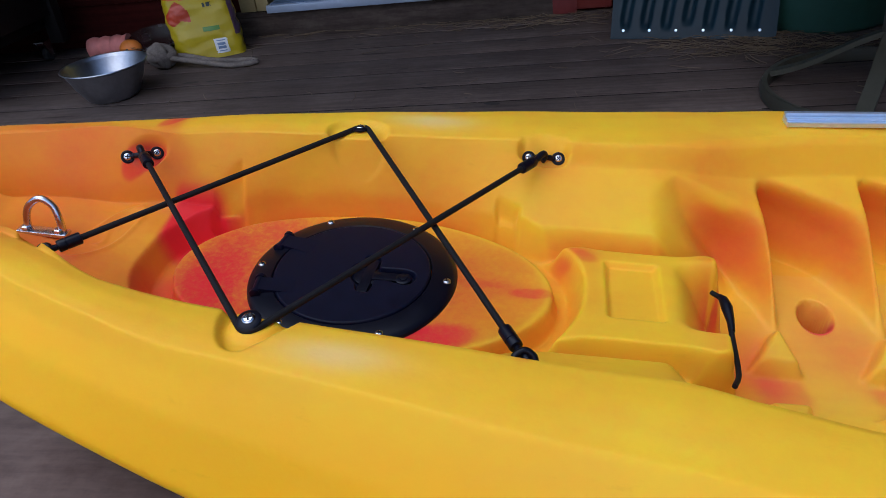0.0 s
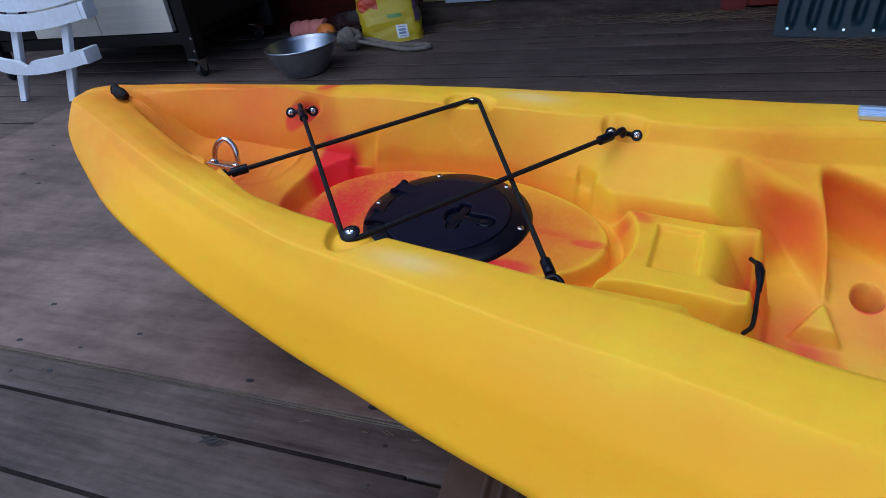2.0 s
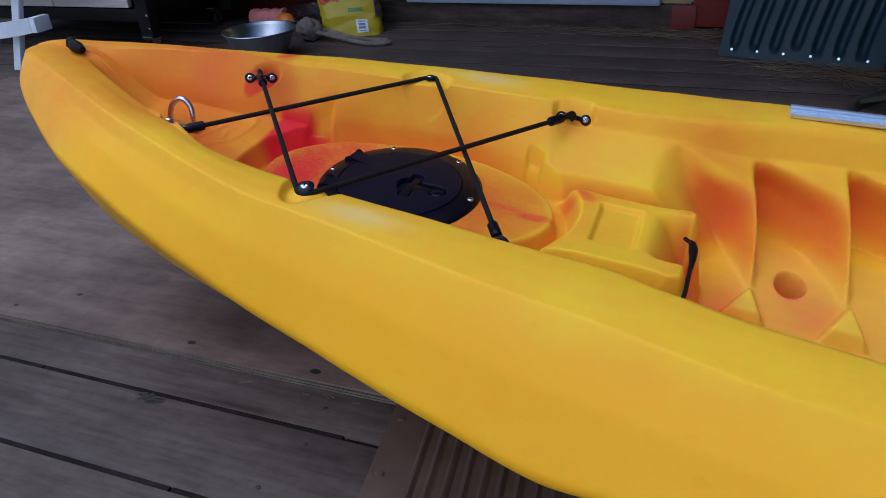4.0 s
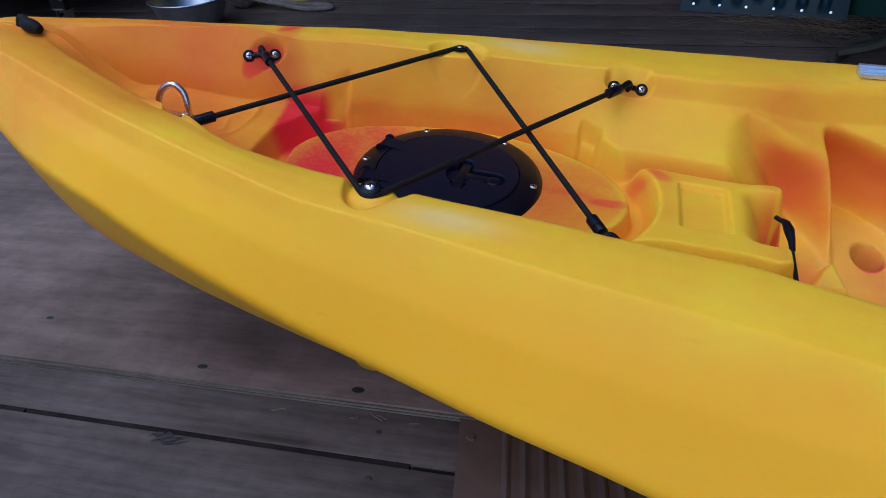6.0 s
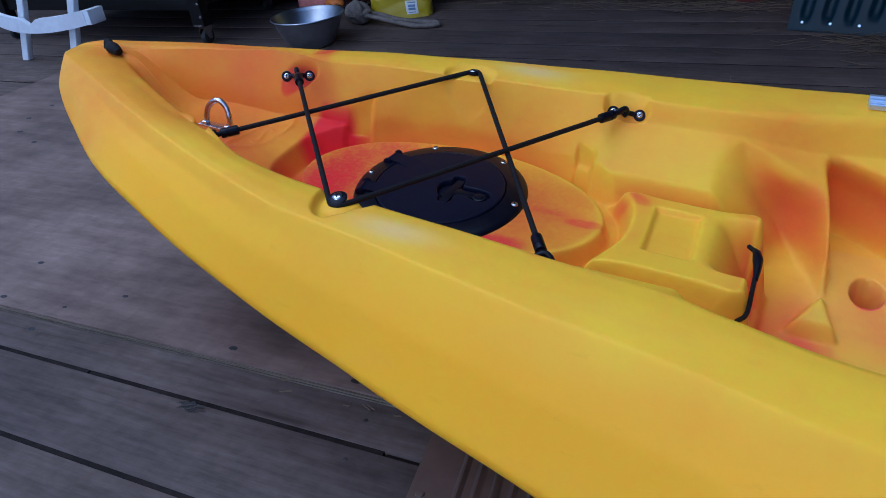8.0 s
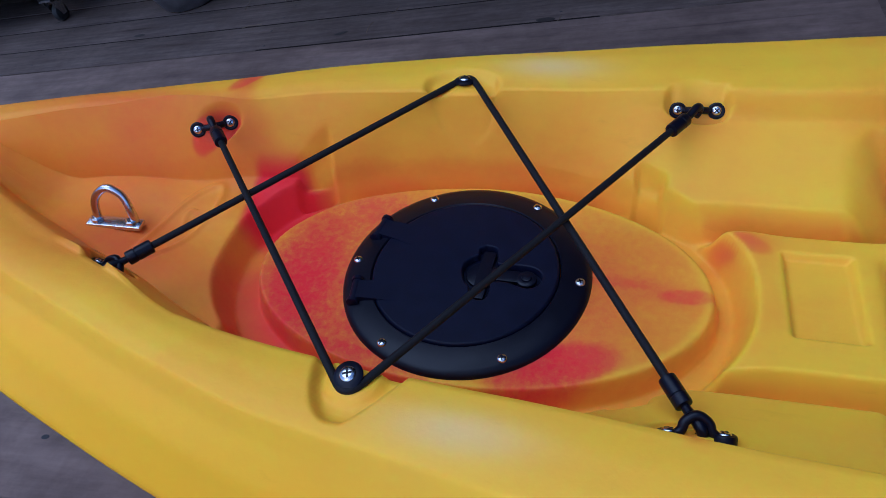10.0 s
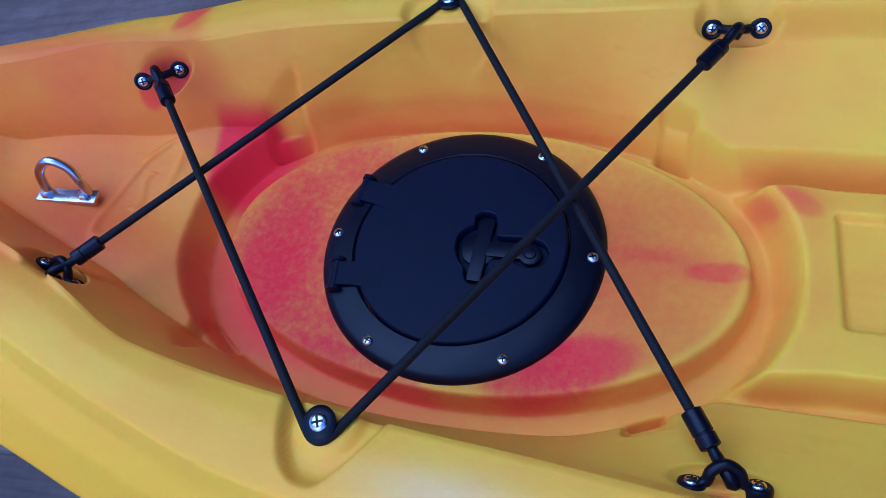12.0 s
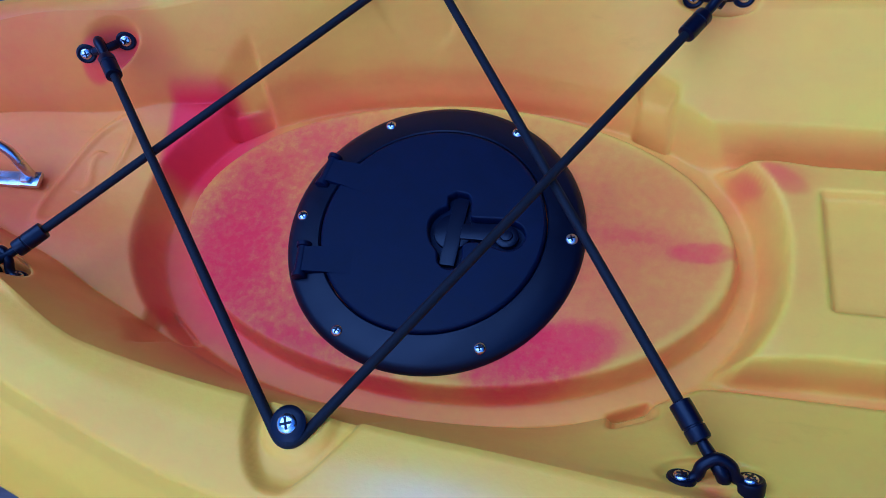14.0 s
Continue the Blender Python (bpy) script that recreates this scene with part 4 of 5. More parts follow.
        part("hinge", bm, BLACK_LID, lid, "black plastic hinge")
    for k in range(6):
        a = radians(60 * k)
        screw(ring, Matrix.Translation((0.11 * math.cos(a), 0.11 * math.sin(a), z + 0.0056)) @ pose(0, 0, 0, 0, 0, 35 * k), 0.0046)
    return ring


def pad_eye(kayak, a, b, tilt=56, rise=1.0):
    """Two flat screwed lobes at a and b, joined by an arched bar."""
    a, b = Vector(a), Vector(b)
    ax = (b - a).normalized()
    n = Vector((0, math.copysign(math.sin(radians(tilt)), -a.y), math.cos(radians(tilt))))
    n = (n - ax * n.dot(ax)).normalized()
    m = Matrix((ax, n.cross(ax), n)).transposed().to_4x4()
    m.translation = (a + b) / 2 - n * 0.0040
    half = (b - a).length / 2
    bm = bmesh.new()
    for s in (-1, 1):
        lathe(bm, ((0.0082, -0.008), (0.0086, 0.0006), (0.0080, 0.0022), (0.0066, 0.0028), (0.0048, 0.0018), (0, 0.0018)), 26, m @ Matrix.Translation((s * half, 0, 0)))
    arch = smooth_path(((-0.0200, 0, -0.001), (-0.0145, 0, 0.0000), (-0.0102, 0, 0.0035 * rise), (-0.0078, 0, 0.0095 * rise), (0, 0, 0.0140 * rise), (0.0078, 0, 0.0095 * rise), (0.0102, 0, 0.0035 * rise), (0.0145, 0, 0.0000), (0.0200, 0, -0.001)), 5)
    tube(bm, [m @ q for q in arch], 0.0036, 12)
    eye = part("pad_eye", bm, BLACK, kayak, "black plastic pad eye with two screws")
    for s in (-1, 1):
        screw(eye, m @ Matrix.Translation((s * half, 0, 0.0020)) @ pose(0, 0, 0, 0, 0, 25 * s), 0.0050)
    return m


def hooked_end(cord, tip, along):
    """Crimped sleeve and a plastic hook that grips a pad eye at tip; along points up the cord."""
    a = Vector(along).normalized()
    tip = Vector(tip)
    bm = bmesh.new()
    r = [0.0050, 0.0064, 0.0068, 0.0068, 0.0062, 0.0062, 0.0068, 0.0068, 0.0066, 0.0050]
    tube(bm, [tip + a * d for d in (0.018, 0.0185, 0.0195, 0.0262, 0.0266, 0.0274, 0.0278, 0.041, 0.0425, 0.0432)], r, 18)
    part("sleeve", bm, BLACK, cord, "black crimped sleeve")
    side = a.cross(Vector((0, 0, 1))).normalized()
    nrm = side.cross(a).normalized()
    bm = bmesh.new()
    p = smooth_path((tip + a * 0.020, tip + a * 0.012 + nrm * 0.0005, tip + a * 0.003 + nrm * 0.0028, tip - a * 0.003 + nrm * 0.0022, tip - a * 0.0060 - nrm * 0.002, tip - a * 0.0045 - nrm * 0.006, tip - a * 0.001 - nrm * 0.008), 5)
    n = len(p) - 1
    tube(bm, p, [0.0030 + 0.0012 * math.sin(math.pi * (i / n) ** 0.8) for i in range(n + 1)], 10)
    part("hook", bm, BLACK, cord, "black plastic hook")


def bungee(kayak, start, roller, end, radius=0.0034):
    """Shock cord from hook to hook, bent round a roller."""
    s, r, e = Vector(start), Vector(roller), Vector(end)
    a, b = (r - s).normalized(), (e - r).normalized()
    out = (a - b).normalized()
    na, nb = (out - a * out.dot(a)).normalized(), (out - b * out.dot(b)).normalized()
    rr = 0.0098
    bend = [r - a * 0.008 + na * rr, r + na * rr, r + (na * 2 + nb).normalized() * rr * 1.03, r + out * rr * 1.05, r + (na + nb * 2).normalized() * rr * 1.03, r + nb * rr, r + b * 0.008 + nb * rr]
    p0, p1 = s + (bend[0] - s).normalized() * 0.038, e + (bend[-1] - e).normalized() * 0.038
    pts = [p0, p0.lerp(bend[0], 0.5)] + smooth_path(bend, 5) + [p1.lerp(bend[-1], 0.5), p1]
    cord = part("bungee_cord", tube(bmesh.new(), pts, radius, 12), CORD, kayak, "black elastic bungee cord with hooked ends")
    hooked_end(cord, s, bend[0] - s)
    hooked_end(cord, e, bend[-1] - e)
    return cord


def roller(kayak, x, y, z):
    m = Matrix.Translation((x, y, z - 0.004)) @ pose(0, 0, 0, 10 if y < 0 else -10, 0, 0)
    bm = lathe(bmesh.new(), ((0.0105, -0.014), (0.0105, -0.008), (0.0062, -0.006), (0.0062, 0.001), (0.0108, 0.003), (0.0112, 0.005), (0.0085, 0.0068), (0, 0.0068)), 28, m)
    r = part("cord_roller", bm, BLACK, kayak, "black plastic cord roller with a steel screw")
    screw(r, m @ Matrix.Translation((0, 0, 0.0066)), 0.0062)


def u_bolt(kayak):
    bm = bmesh.new()
    p = smooth_path(((-0.407, 0.000, 0.258), (-0.4075, 0.003, 0.280), (-0.4035, 0.009, 0.298), (-0.388, 0.014, 0.308), (-0.3735, 0.014, 0.298), (-0.3665, 0.008, 0.280), (-0.366, 0.005, 0.258)), 8)
    bolt = part("u_bolt", tube(bm, p, 0.0044, 16), STEEL, kayak, "bright steel U-bolt on a small plate")
    m = Matrix.Translation((-0.389, 0.002, 0.2685)) @ pose(0, 0, 0, 0, 5, 5)
    part("bolt_plate", box(bmesh.new(), -0.031, 0.031, -0.0075, 0.0075, -0.003, 0.002, 0.0015, m), STEEL, bolt)
    for s in (-0.020, 0.020):
        part("nut", lathe(bmesh.new(), ((0.0064, 0), (0.0064, 0.005), (0.0045, 0.0062), (0, 0.0062)), 6, m @ Matrix.Translation((s, 0, 0.001))), STEEL, bolt, smooth=False)


def bow_handle(kayak):
    """Knotted carrying cord that comes out of a hole at the tip."""
    zt = 0.351
    bm = bmesh.new()
    tube(bm, smooth_path(((-0.630, 0.038, zt - 0.012), (-0.631, 0.042, zt + 0.002), (-0.627, 0.042, zt + 0.008), (-0.619, 0.038, zt + 0.007), (-0.611, 0.032, zt + 0.005)), 6), 0.0058, 12)
    p = smooth_path(((-0.618, 0.036, zt + 0.003), (-0.606, 0.029, zt + 0.005), (-0.594, 0.025, zt + 0.005), (-0.584, 0.023, zt + 0.003)), 6)
    tube(bm, p, [0.006 + 0.004 * math.sin(math.pi * min(1, 0.15 + i / (len(p) - 1) * 0.85)) for i in range(len(p))], 14)
    part("carry_cord", bm, CORD, kayak, "black knotted carrying cord at the bow")


def paddle_cord(kayak):
    bm = bmesh.new()
    p = smooth_path(((0.402, 0.034, 0.244), (0.412, 0.022, 0.244), (0.4165, 0.0, 0.240), (0.418, -0.04, 0.236), (0.418, -0.080, 0.234), (0.410, -0.104, 0.240)), 7)
    c = part("paddle_cord", tube(bm, p, 0.0028, 10), CORD, kayak, "black cord across the console end")
    q = [p[4], p[7], p[11], p[15], p[18]]
    part("toggle", tube(bmesh.new(), [v + Vector((0.001, 0, 0.001)) for v in q], [0.0025, 0.005, 0.0062, 0.0045, 0.0028], 12), BLACK, c, "black moulded toggle")


def build_kayak():
    kayak = thing("kayak", "yellow and orange sit-on-top kayak lying on the deck", "kayak", KAYAK)
    build_hull(kayak)
    build_hatch(kayak)
    for ax, ay, az, bx, by, bz, rise in PADS:
        pad_eye(kayak, (ax, ay, az), (bx, by, bz), math.degrees(math.atan(rise)), 0.55 if ay > 0 else 1.0)
    roller(kayak, -0.0347, -0.186, 0.338)
    roller(kayak, -0.0365, 0.195, 0.3330)
    bungee(kayak, (-0.3070, -0.1000, 0.3180), (-0.034, 0.190, 0.3325), (0.2115, -0.1690, 0.3075))
    bungee(kayak, (-0.2975, 0.1035, 0.3320), (-0.0345, -0.187, 0.3340), (0.2010, 0.1765, 0.3215))
    u_bolt(kayak)
    bow_handle(kayak)
    paddle_cord(kayak)
    # bright screw that holds the cord at the console's corner
    screw(kayak, pose(0.3985, 0.0845, 0.2490, -50, 0, 0), 0.0042)
    return kayak


build_kayak()


# ---- things on the kayak and round it ----
def aluminium_profile():
    """Extruded bar with grooves, lying on the boat's rim."""
    ob = thing("aluminium_profile", "grooved aluminium bar lying on the kayak rim", "metal bar", KAYAK)
    prof = ((0.0, 0.0), (0.0200, 0.0), (0.0200, 0.0125), (0.0145, 0.0125), (0.0145, 0.0040), (0.0125, 0.0040), (0.0125, 0.0085), (0.0062, 0.0085), (0.0062, 0.0035), (0.0050, 0.0035), (0.0050, 0.0058), (0.0, 0.0058))
    a, b = Vector((0.5000, 0.2615, 0.3390)), Vector((0.7160, 0.2885, 0.3380))
    d = (b - a).normalized()
    side = Vector((0, 0, 1)).cross(d)
    bm = bmesh.new()
    rows = [[bm.verts.new(e + side * u + Vector((0, 0, h))) for u, h in prof] for e in (a, b)]
    n = len(prof)
    for k in range(n):
        bm.faces.new((rows[0][k], rows[0][(k + 1) % n], rows[1][(k + 1) % n], rows[1][k]))
    bm.faces.new(rows[0][::-1])
    bm.faces.new(rows[1])
    bmesh.ops.recalc_face_normals(bm, faces=bm.faces)
    part("bar", bm, ALUMINIUM, ob, smooth=False)


HOLES = ((-0.318, -0.145, 0.006), (-0.907, -0.034, 0.006), (-0.624, -0.079, 0.005), (-0.720, -0.211, 0.006), (-0.872, -0.150, 0.006), (-0.715, -0.141, 0.004), (-0.080, -0.153, 0.007), (-1.760, 0.631, 0.008), (-1.680, 0.533, 0.009), (-1.549, 0.477, 0.008), (-1.784, 0.743, 0.007))


def plywood_sheet():
    ob = thing("plywood_sheet", "weathered brown plywood sheet lying on the deck", "plywood")
    part("face", box(bmesh.new(), -2.10, 0.60, -0.172, 1.08, 0.0105, 0.0145, 0.001), PLY, ob, smooth=False)
    for z0, z1, d in ((0.0, 0.0033, 0.0), (0.0036, 0.0068, -0.0012), (0.0071, 0.0103, 0.0004)):
        part("ply_layer", box(bmesh.new(), -2.1 - d, 0.60 + d, -0.1725 - d, 1.0805 + d, z0, z1), PLY_EDGE, ob, "pale plywood layer at the edge", smooth=False)
    # screw holes and knots in its face
    for x, y, r in HOLES:
        bm = lathe(bmesh.new(), ((r, 0.0004), (r * 0.8, 0.0009), (r * 0.45, 0.0006), (0, 0.0005)), 14, Matrix.Translation((x, y, 0.0142)) @ Matrix.Diagonal((1.35, 0.8, 1, 1)))
        part("screw_hole", bm, RUBBER, ob, "dark sunken screw hole")


def ribbed_mat():
    """Moulded sheet with parallel rounded ribs and a rivet edge."""
    ob = thing("ribbed_mat", "brown ribbed sheet lying on the deck below the kayak", "mat", pose(0.062, -0.150, 0.002, 0, 0, 8))
    bm = bmesh.new()
    nx, ny = 260, 30
    grid = []
    for i in range(nx + 1):
        x = 0.62 * i / nx
        col = []
        for j in range(ny + 1):
            y = -0.95 + 1.0 * j / ny
            rib = max(0.0, math.sin((x - 0.055) / 0.0225 * 2 * math.pi)) if x > 0.055 else 0
            col.append(bm.verts.new((x, y, 0.004 + 0.0065 * rib * min(1, max(0, (0.0 - y) / 0.04)))))
        grid.append(col)
    for i in range(nx):
        for j in range(ny):
            bm.faces.new((grid[i][j], grid[i + 1][j], grid[i + 1][j + 1], grid[i][j + 1]))
    low = bmesh.ops.extrude_face_region(bm, geom=list(bm.faces))
    bmesh.ops.translate(bm, vec=(0, 0, -0.0035), verts=[v for v in low["geom"] if isinstance(v, bmesh.types.BMVert)])
    bmesh.ops.recalc_face_normals(bm, faces=bm.faces)
    part("sheet", bm, MAT_BROWN, ob)
    for y in (-0.055, -0.16, -0.27, -0.38):
        part("rivet", lathe(bmesh.new(), ((0.006, 0), (0.005, 0.003), (0, 0.004)), 14, Matrix.Translation((0.016, y, 0.004))), MAT_BROWN, ob)


def steel_bowl():
    ob = thing("dog_bowl", "stainless steel dog bowl standing on the deck", "bowl", pose(-1.248, 1.510, 0.0) @ Matrix.Diagonal((0.89, 0.89, 1.02, 1)))
    pr = ((0.0, 0.002), (0.085, 0.002), (0.095, 0.008), (0.125, 0.055), (0.148, 0.105), (0.153, 0.112), (0.157, 0.113), (0.158, 0.110), (0.153, 0.107), (0.145, 0.10), (0.121, 0.056), (0.092, 0.014), (0.08, 0.008), (0.0, 0.008))
    part("bowl", lathe(bmesh.new(), pr, 64), plain("dull_steel", (0.46, 0.49, 0.54), 0.36, 1.0, grain=70, vary=0.2, relief=0.0002), ob)


def pan_with_toys():
    ob = thing("steel_pan", "shallow steel dish tilted beside the house wall", "dish", pose(-1.345, 2.04, 0.030, 9, 4, 0) @ Matrix.Diagonal((0.82, 0.82, 1, 1)))
    part("dish", lathe(bmesh.new(), ((0, 0), (0.09, 0), (0.13, 0.03), (0.145, 0.032), (0.145, 0.029), (0.132, 0.027), (0.092, -0.004), (0, -0.004)), 48), STEEL, ob)
    toy = thing("pink_toy", "ridged pink rubber dog toy", "dog toy", pose(-1.530, 2.00, 0.043, 0, 0, 8) @ Matrix.Diagonal((0.9, 0.85, 0.85, 1)))
    bm = bmesh.new()
    pts, rad = [], []
    for i in range(41):
        x = -0.09 + 0.18 * i / 40
        pts.append((x, 0, 0))
        rad.append(0.042 + 0.008 * abs(math.sin(i / 40 * math.pi * 3.5)))
    part("body", tube(bm, pts, rad, 24), PINK, toy)
    ball = thing("orange_toy", "orange rubber dog toy with a dark hole", "dog toy", pose(-1.423, 1.965, 0.038) @ Matrix.Diagonal((0.78, 0.85, 0.85, 1)))
    bm = bmesh.new()
    bmesh.ops.create_uvsphere(bm, u_segments=28, v_segments=18, radius=0.042)
    for v in bm.verts:
        v.co.x *= 1.35
    part("body", bm, ORANGE, ball)
    part("hole", lathe(bmesh.new(), ((0.009, 0), (0.007, 0.002), (0, 0.001)), 16, pose(0.004, -0.0405, 0.002, 90, 0, 0)), RUBBER, ball)


def rope_toy():
    ob = thing("rope_toy", "grey knotted rope dog toy lying on the deck", "rope toy", pose(-1.205, 1.800, 0.0) @ Matrix.Diagonal((0.92, 0.85, 0.80, 1)))
    bm = bmesh.new()
    for k in range(5):
        a = k * 1.26
        pts = []
        for i in range(24):
            u = 2 * math.pi * i / 24
            q = Vector((0.045 * math.cos(u), 0.038 * math.sin(u), 0.0))
            q.rotate(Euler((a, a * 0.7, a * 1.3)))
            pts.append(q + Vector((0, 0, 0.058)))
        tube(bm, pts, 0.019, 10, closed=True)
    part("knot", bm, ROPE, ob)
    for dy, up in ((-0.036, 0.015), (0.028, 0.016)):
        p = smooth_path(((0.04, dy * 0.6, 0.05), (0.10, dy * 0.8, 0.042), (0.20, dy * 0.6 - 0.02, up + 0.01), (0.30, dy - 0.03, up), (0.375, dy * 0.8 - 0.03, up), (0.405, -0.034, up)), 8)
        part("strand", tube(bmesh.new(), p, 0.0115, 12), ROPE, ob)


def feed_bag():
    """Crumpled film bag standing against the wall, printed front."""
    m = pose(-1.078, 1.948, 0.0, 0, 0, 20)
    ob = thing("pet_food_bag", "yellow printed plastic pet food bag standing upright", "food bag", m)
    noise.seed_set(7)

    def skin(u, v):
        h = 0.46 * v
        half = 0.125 * (1 - 0.10 * v) * (1 + 0.03 * math.sin(7 * v))
        deep = 0.070 * (1 - 0.35 * v)
        c, s = math.cos(u), math.sin(u)
        x = half * math.copysign(abs(c) ** 0.45, c)
        y = deep * math.copysign(abs(s) ** 0.6, s)
        wr = noise.noise(Vector((x * 22, y * 22, h * 30))) * 0.006 + noise.noise(Vector((x * 60, y * 40, h * 90))) * 0.0025
        k = 1 + wr / 0.09
        return Vector((x * k - 0.035 * v, y * k + 0.06 * v, h))

    bm = bmesh.new()
    nu, nv = 96, 70
    rings = [[bm.verts.new(skin(2 * math.pi * i / nu, j / nv)) for i in range(nu)] for j in range(nv + 1)]
    for j in range(nv):
        for i in range(nu):
            bm.faces.new((rings[j][i], rings[j][(i + 1) % nu], rings[j + 1][(i + 1) % nu], rings[j + 1][i]))
    bm.faces.new(rings[0][::-1])
    bm.faces.new(rings[-1])
    part("bag", bm, BAG, ob)

    def printed(name, material, test, lift=0.0012, label=""):
        """A printed field that follows the front of the bag."""
        b = bmesh.new()
        mu, mv = 120, 150
        vs = {}
        for j in range(mv):
            for i in range(mu):
                uu = math.pi * (1 + (i + 0.5) / mu)
                vv = (j + 0.5) / mv
                if test((skin(uu, vv).x + 0.035 * vv) / 0.125, vv * 0.46):
                    q = []
                    for a, c in ((i, j), (i + 1, j), (i + 1, j + 1), (i, j + 1)):
                        if (a, c) not in vs:
                            p = skin(math.pi * (1 + a / mu), c / mv)
                            vs[a, c] = b.verts.new(p + Vector((p.x * 0.01, -lift, 0)))
                        q.append(vs[a, c])
                    b.faces.new(q)
        part(name, b, material, ob, label)

    printed("red_print", BAG_RED, lambda x, h: ((x + 0.58) / 0.36) ** 2 + ((h - 0.165 - 0.012 * math.sin(9 * x)) / 0.034) ** 2 < 1)
    printed("orange_band", BAG_ORANGE, lambda x, h: 0.212 < h + 0.01 * x < 0.248 and -0.98 < x < 0.45)
    printed("pale_field", plain("pale_yellow_print", (0.70, 0.62, 0.22), 0.4, grain=30), lambda x, h: 0.256 < h < 0.33 and -0.95 < x < 0.6)
    printed("green_print", BAG_GREEN, lambda x, h: 0.098 < h < 0.112 and 0.0 < x < 0.48)
    printed("dark_print", INK, lambda x, h: (0.180 < h < 0.196 and 0.0 < x < 0.42 and (x * 20) % 2.6 > 0.5))
    printed("white_label", BAG_WHITE, lambda x, h: 0.016 < h < 0.066 and 0.22 < x < 0.58)
    printed("label_print", INK_BLUE, lambda x, h: 0.022 < h < 0.060 and 0.29 < x < 0.51 and (h * 1000) % 13 > 5, 0.0024)
    printed("purple_side", BAG_PURPLE, lambda x, h: x > 0.86 and 0.07 < h < 0.22)


def gas_grill():
    """Black cart with brushed doors on casters."""
    ob = thing("gas_grill", "black grill cart with stainless steel doors on casters", "grill", pose(-1.70, 1.46, 0.0))
    # legs and frame
    for x in (-0.075, -1.23):
        for y in (0.0, 0.53):
            part("leg", box(bmesh.new(), x, x + 0.06, y, y + 0.05, 0.075, 0.84, 0.004), GRILL_BLACK, ob)
    part("bottom_shelf", box(bmesh.new(), -1.17, -0.08, 0.02, 0.56, 0.135, 0.185, 0.004), GRILL_BLACK, ob)
    part("side_panel", box(bmesh.new(), -0.05, -0.03, 0.05, 0.53, 0.185, 0.84, 0.003), GRILL_BLACK, ob)
    part("side_panel", box(bmesh.new(), -1.20, -1.18, 0.05, 0.53, 0.185, 0.84, 0.003), GRILL_BLACK, ob)
    part("back_panel", box(bmesh.new(), -1.17, -0.08, 0.55, 0.57, 0.185, 0.84, 0.003), GRILL_BLACK, ob)
    part("top", box(bmesh.new(), -1.25, 0.0, -0.01, 0.60, 0.842, 0.95, 0.01), GRILL_BLACK, ob)
    for x0, x1, hx in ((-0.478, -0.092, -0.445), (-0.872, -0.484, -0.52)):
        d = part("door", box(bmesh.new(), x0, x1, -0.012, 0.012, 0.196, 0.82, 0.003), BRUSHED, ob, "brushed stainless steel door")
        h = bmesh.new()
        tube(h, smooth_path(((hx, -0.012, 0.45), (hx, -0.045, 0.47), (hx, -0.045, 0.62), (hx, -0.012, 0.64)), 6), 0.007, 12)
        part("handle", h, STEEL, d, "bent steel handle")
    part("front_panel", box(bmesh.new(), -1.168, -0.876, -0.012, 0.012, 0.196, 0.82, 0.003), GRILL_BLACK, ob)
    for x, y in ((-0.045, 0.025), (-0.13, 0.555), (-1.2, 0.025), (-1.2, 0.555)):
        f = bmesh.new()
        for s in (-1, 1):
            v = [f.verts.new((x + s * 0.017 + t, y + a, z)) for t in (-0.0015, 0.0015) for a, z in ((-0.026, 0.078), (0.026, 0.078), (0.020, 0.022), (0.002, 0.022))]
            for q in ((0, 1, 2, 3), (7, 6, 5, 4), (0, 4, 5, 1), (1, 5, 6, 2), (2, 6, 7, 3), (3, 7, 4, 0)):
                f.faces.new([v[i] for i in q])
        box(f, x - 0.022, x + 0.022, y - 0.028, y + 0.028, 0.078, 0.083)
        c = part("caster", f, STEEL, ob, "steel swivel caster with a dark wheel", smooth=False)
        part("wheel", lathe(bmesh.new(), ((0.0, -0.012), (0.022, -0.012), (0.028, -0.009), (0.029, 0), (0.028, 0.009), (0.022, 0.012), (0, 0.012)), 28, pose(x, y + 0.012, 0.029, 0, 90, 0)), RUBBER, c)
    for z in (0.115, 0.165):
        part("bolt", lathe(bmesh.new(), ((0.006, 0), (0.005, 0.003), (0, 0.004)), 12, pose(-0.022, -0.001, z, 90, 0, 0)), STEEL, ob)


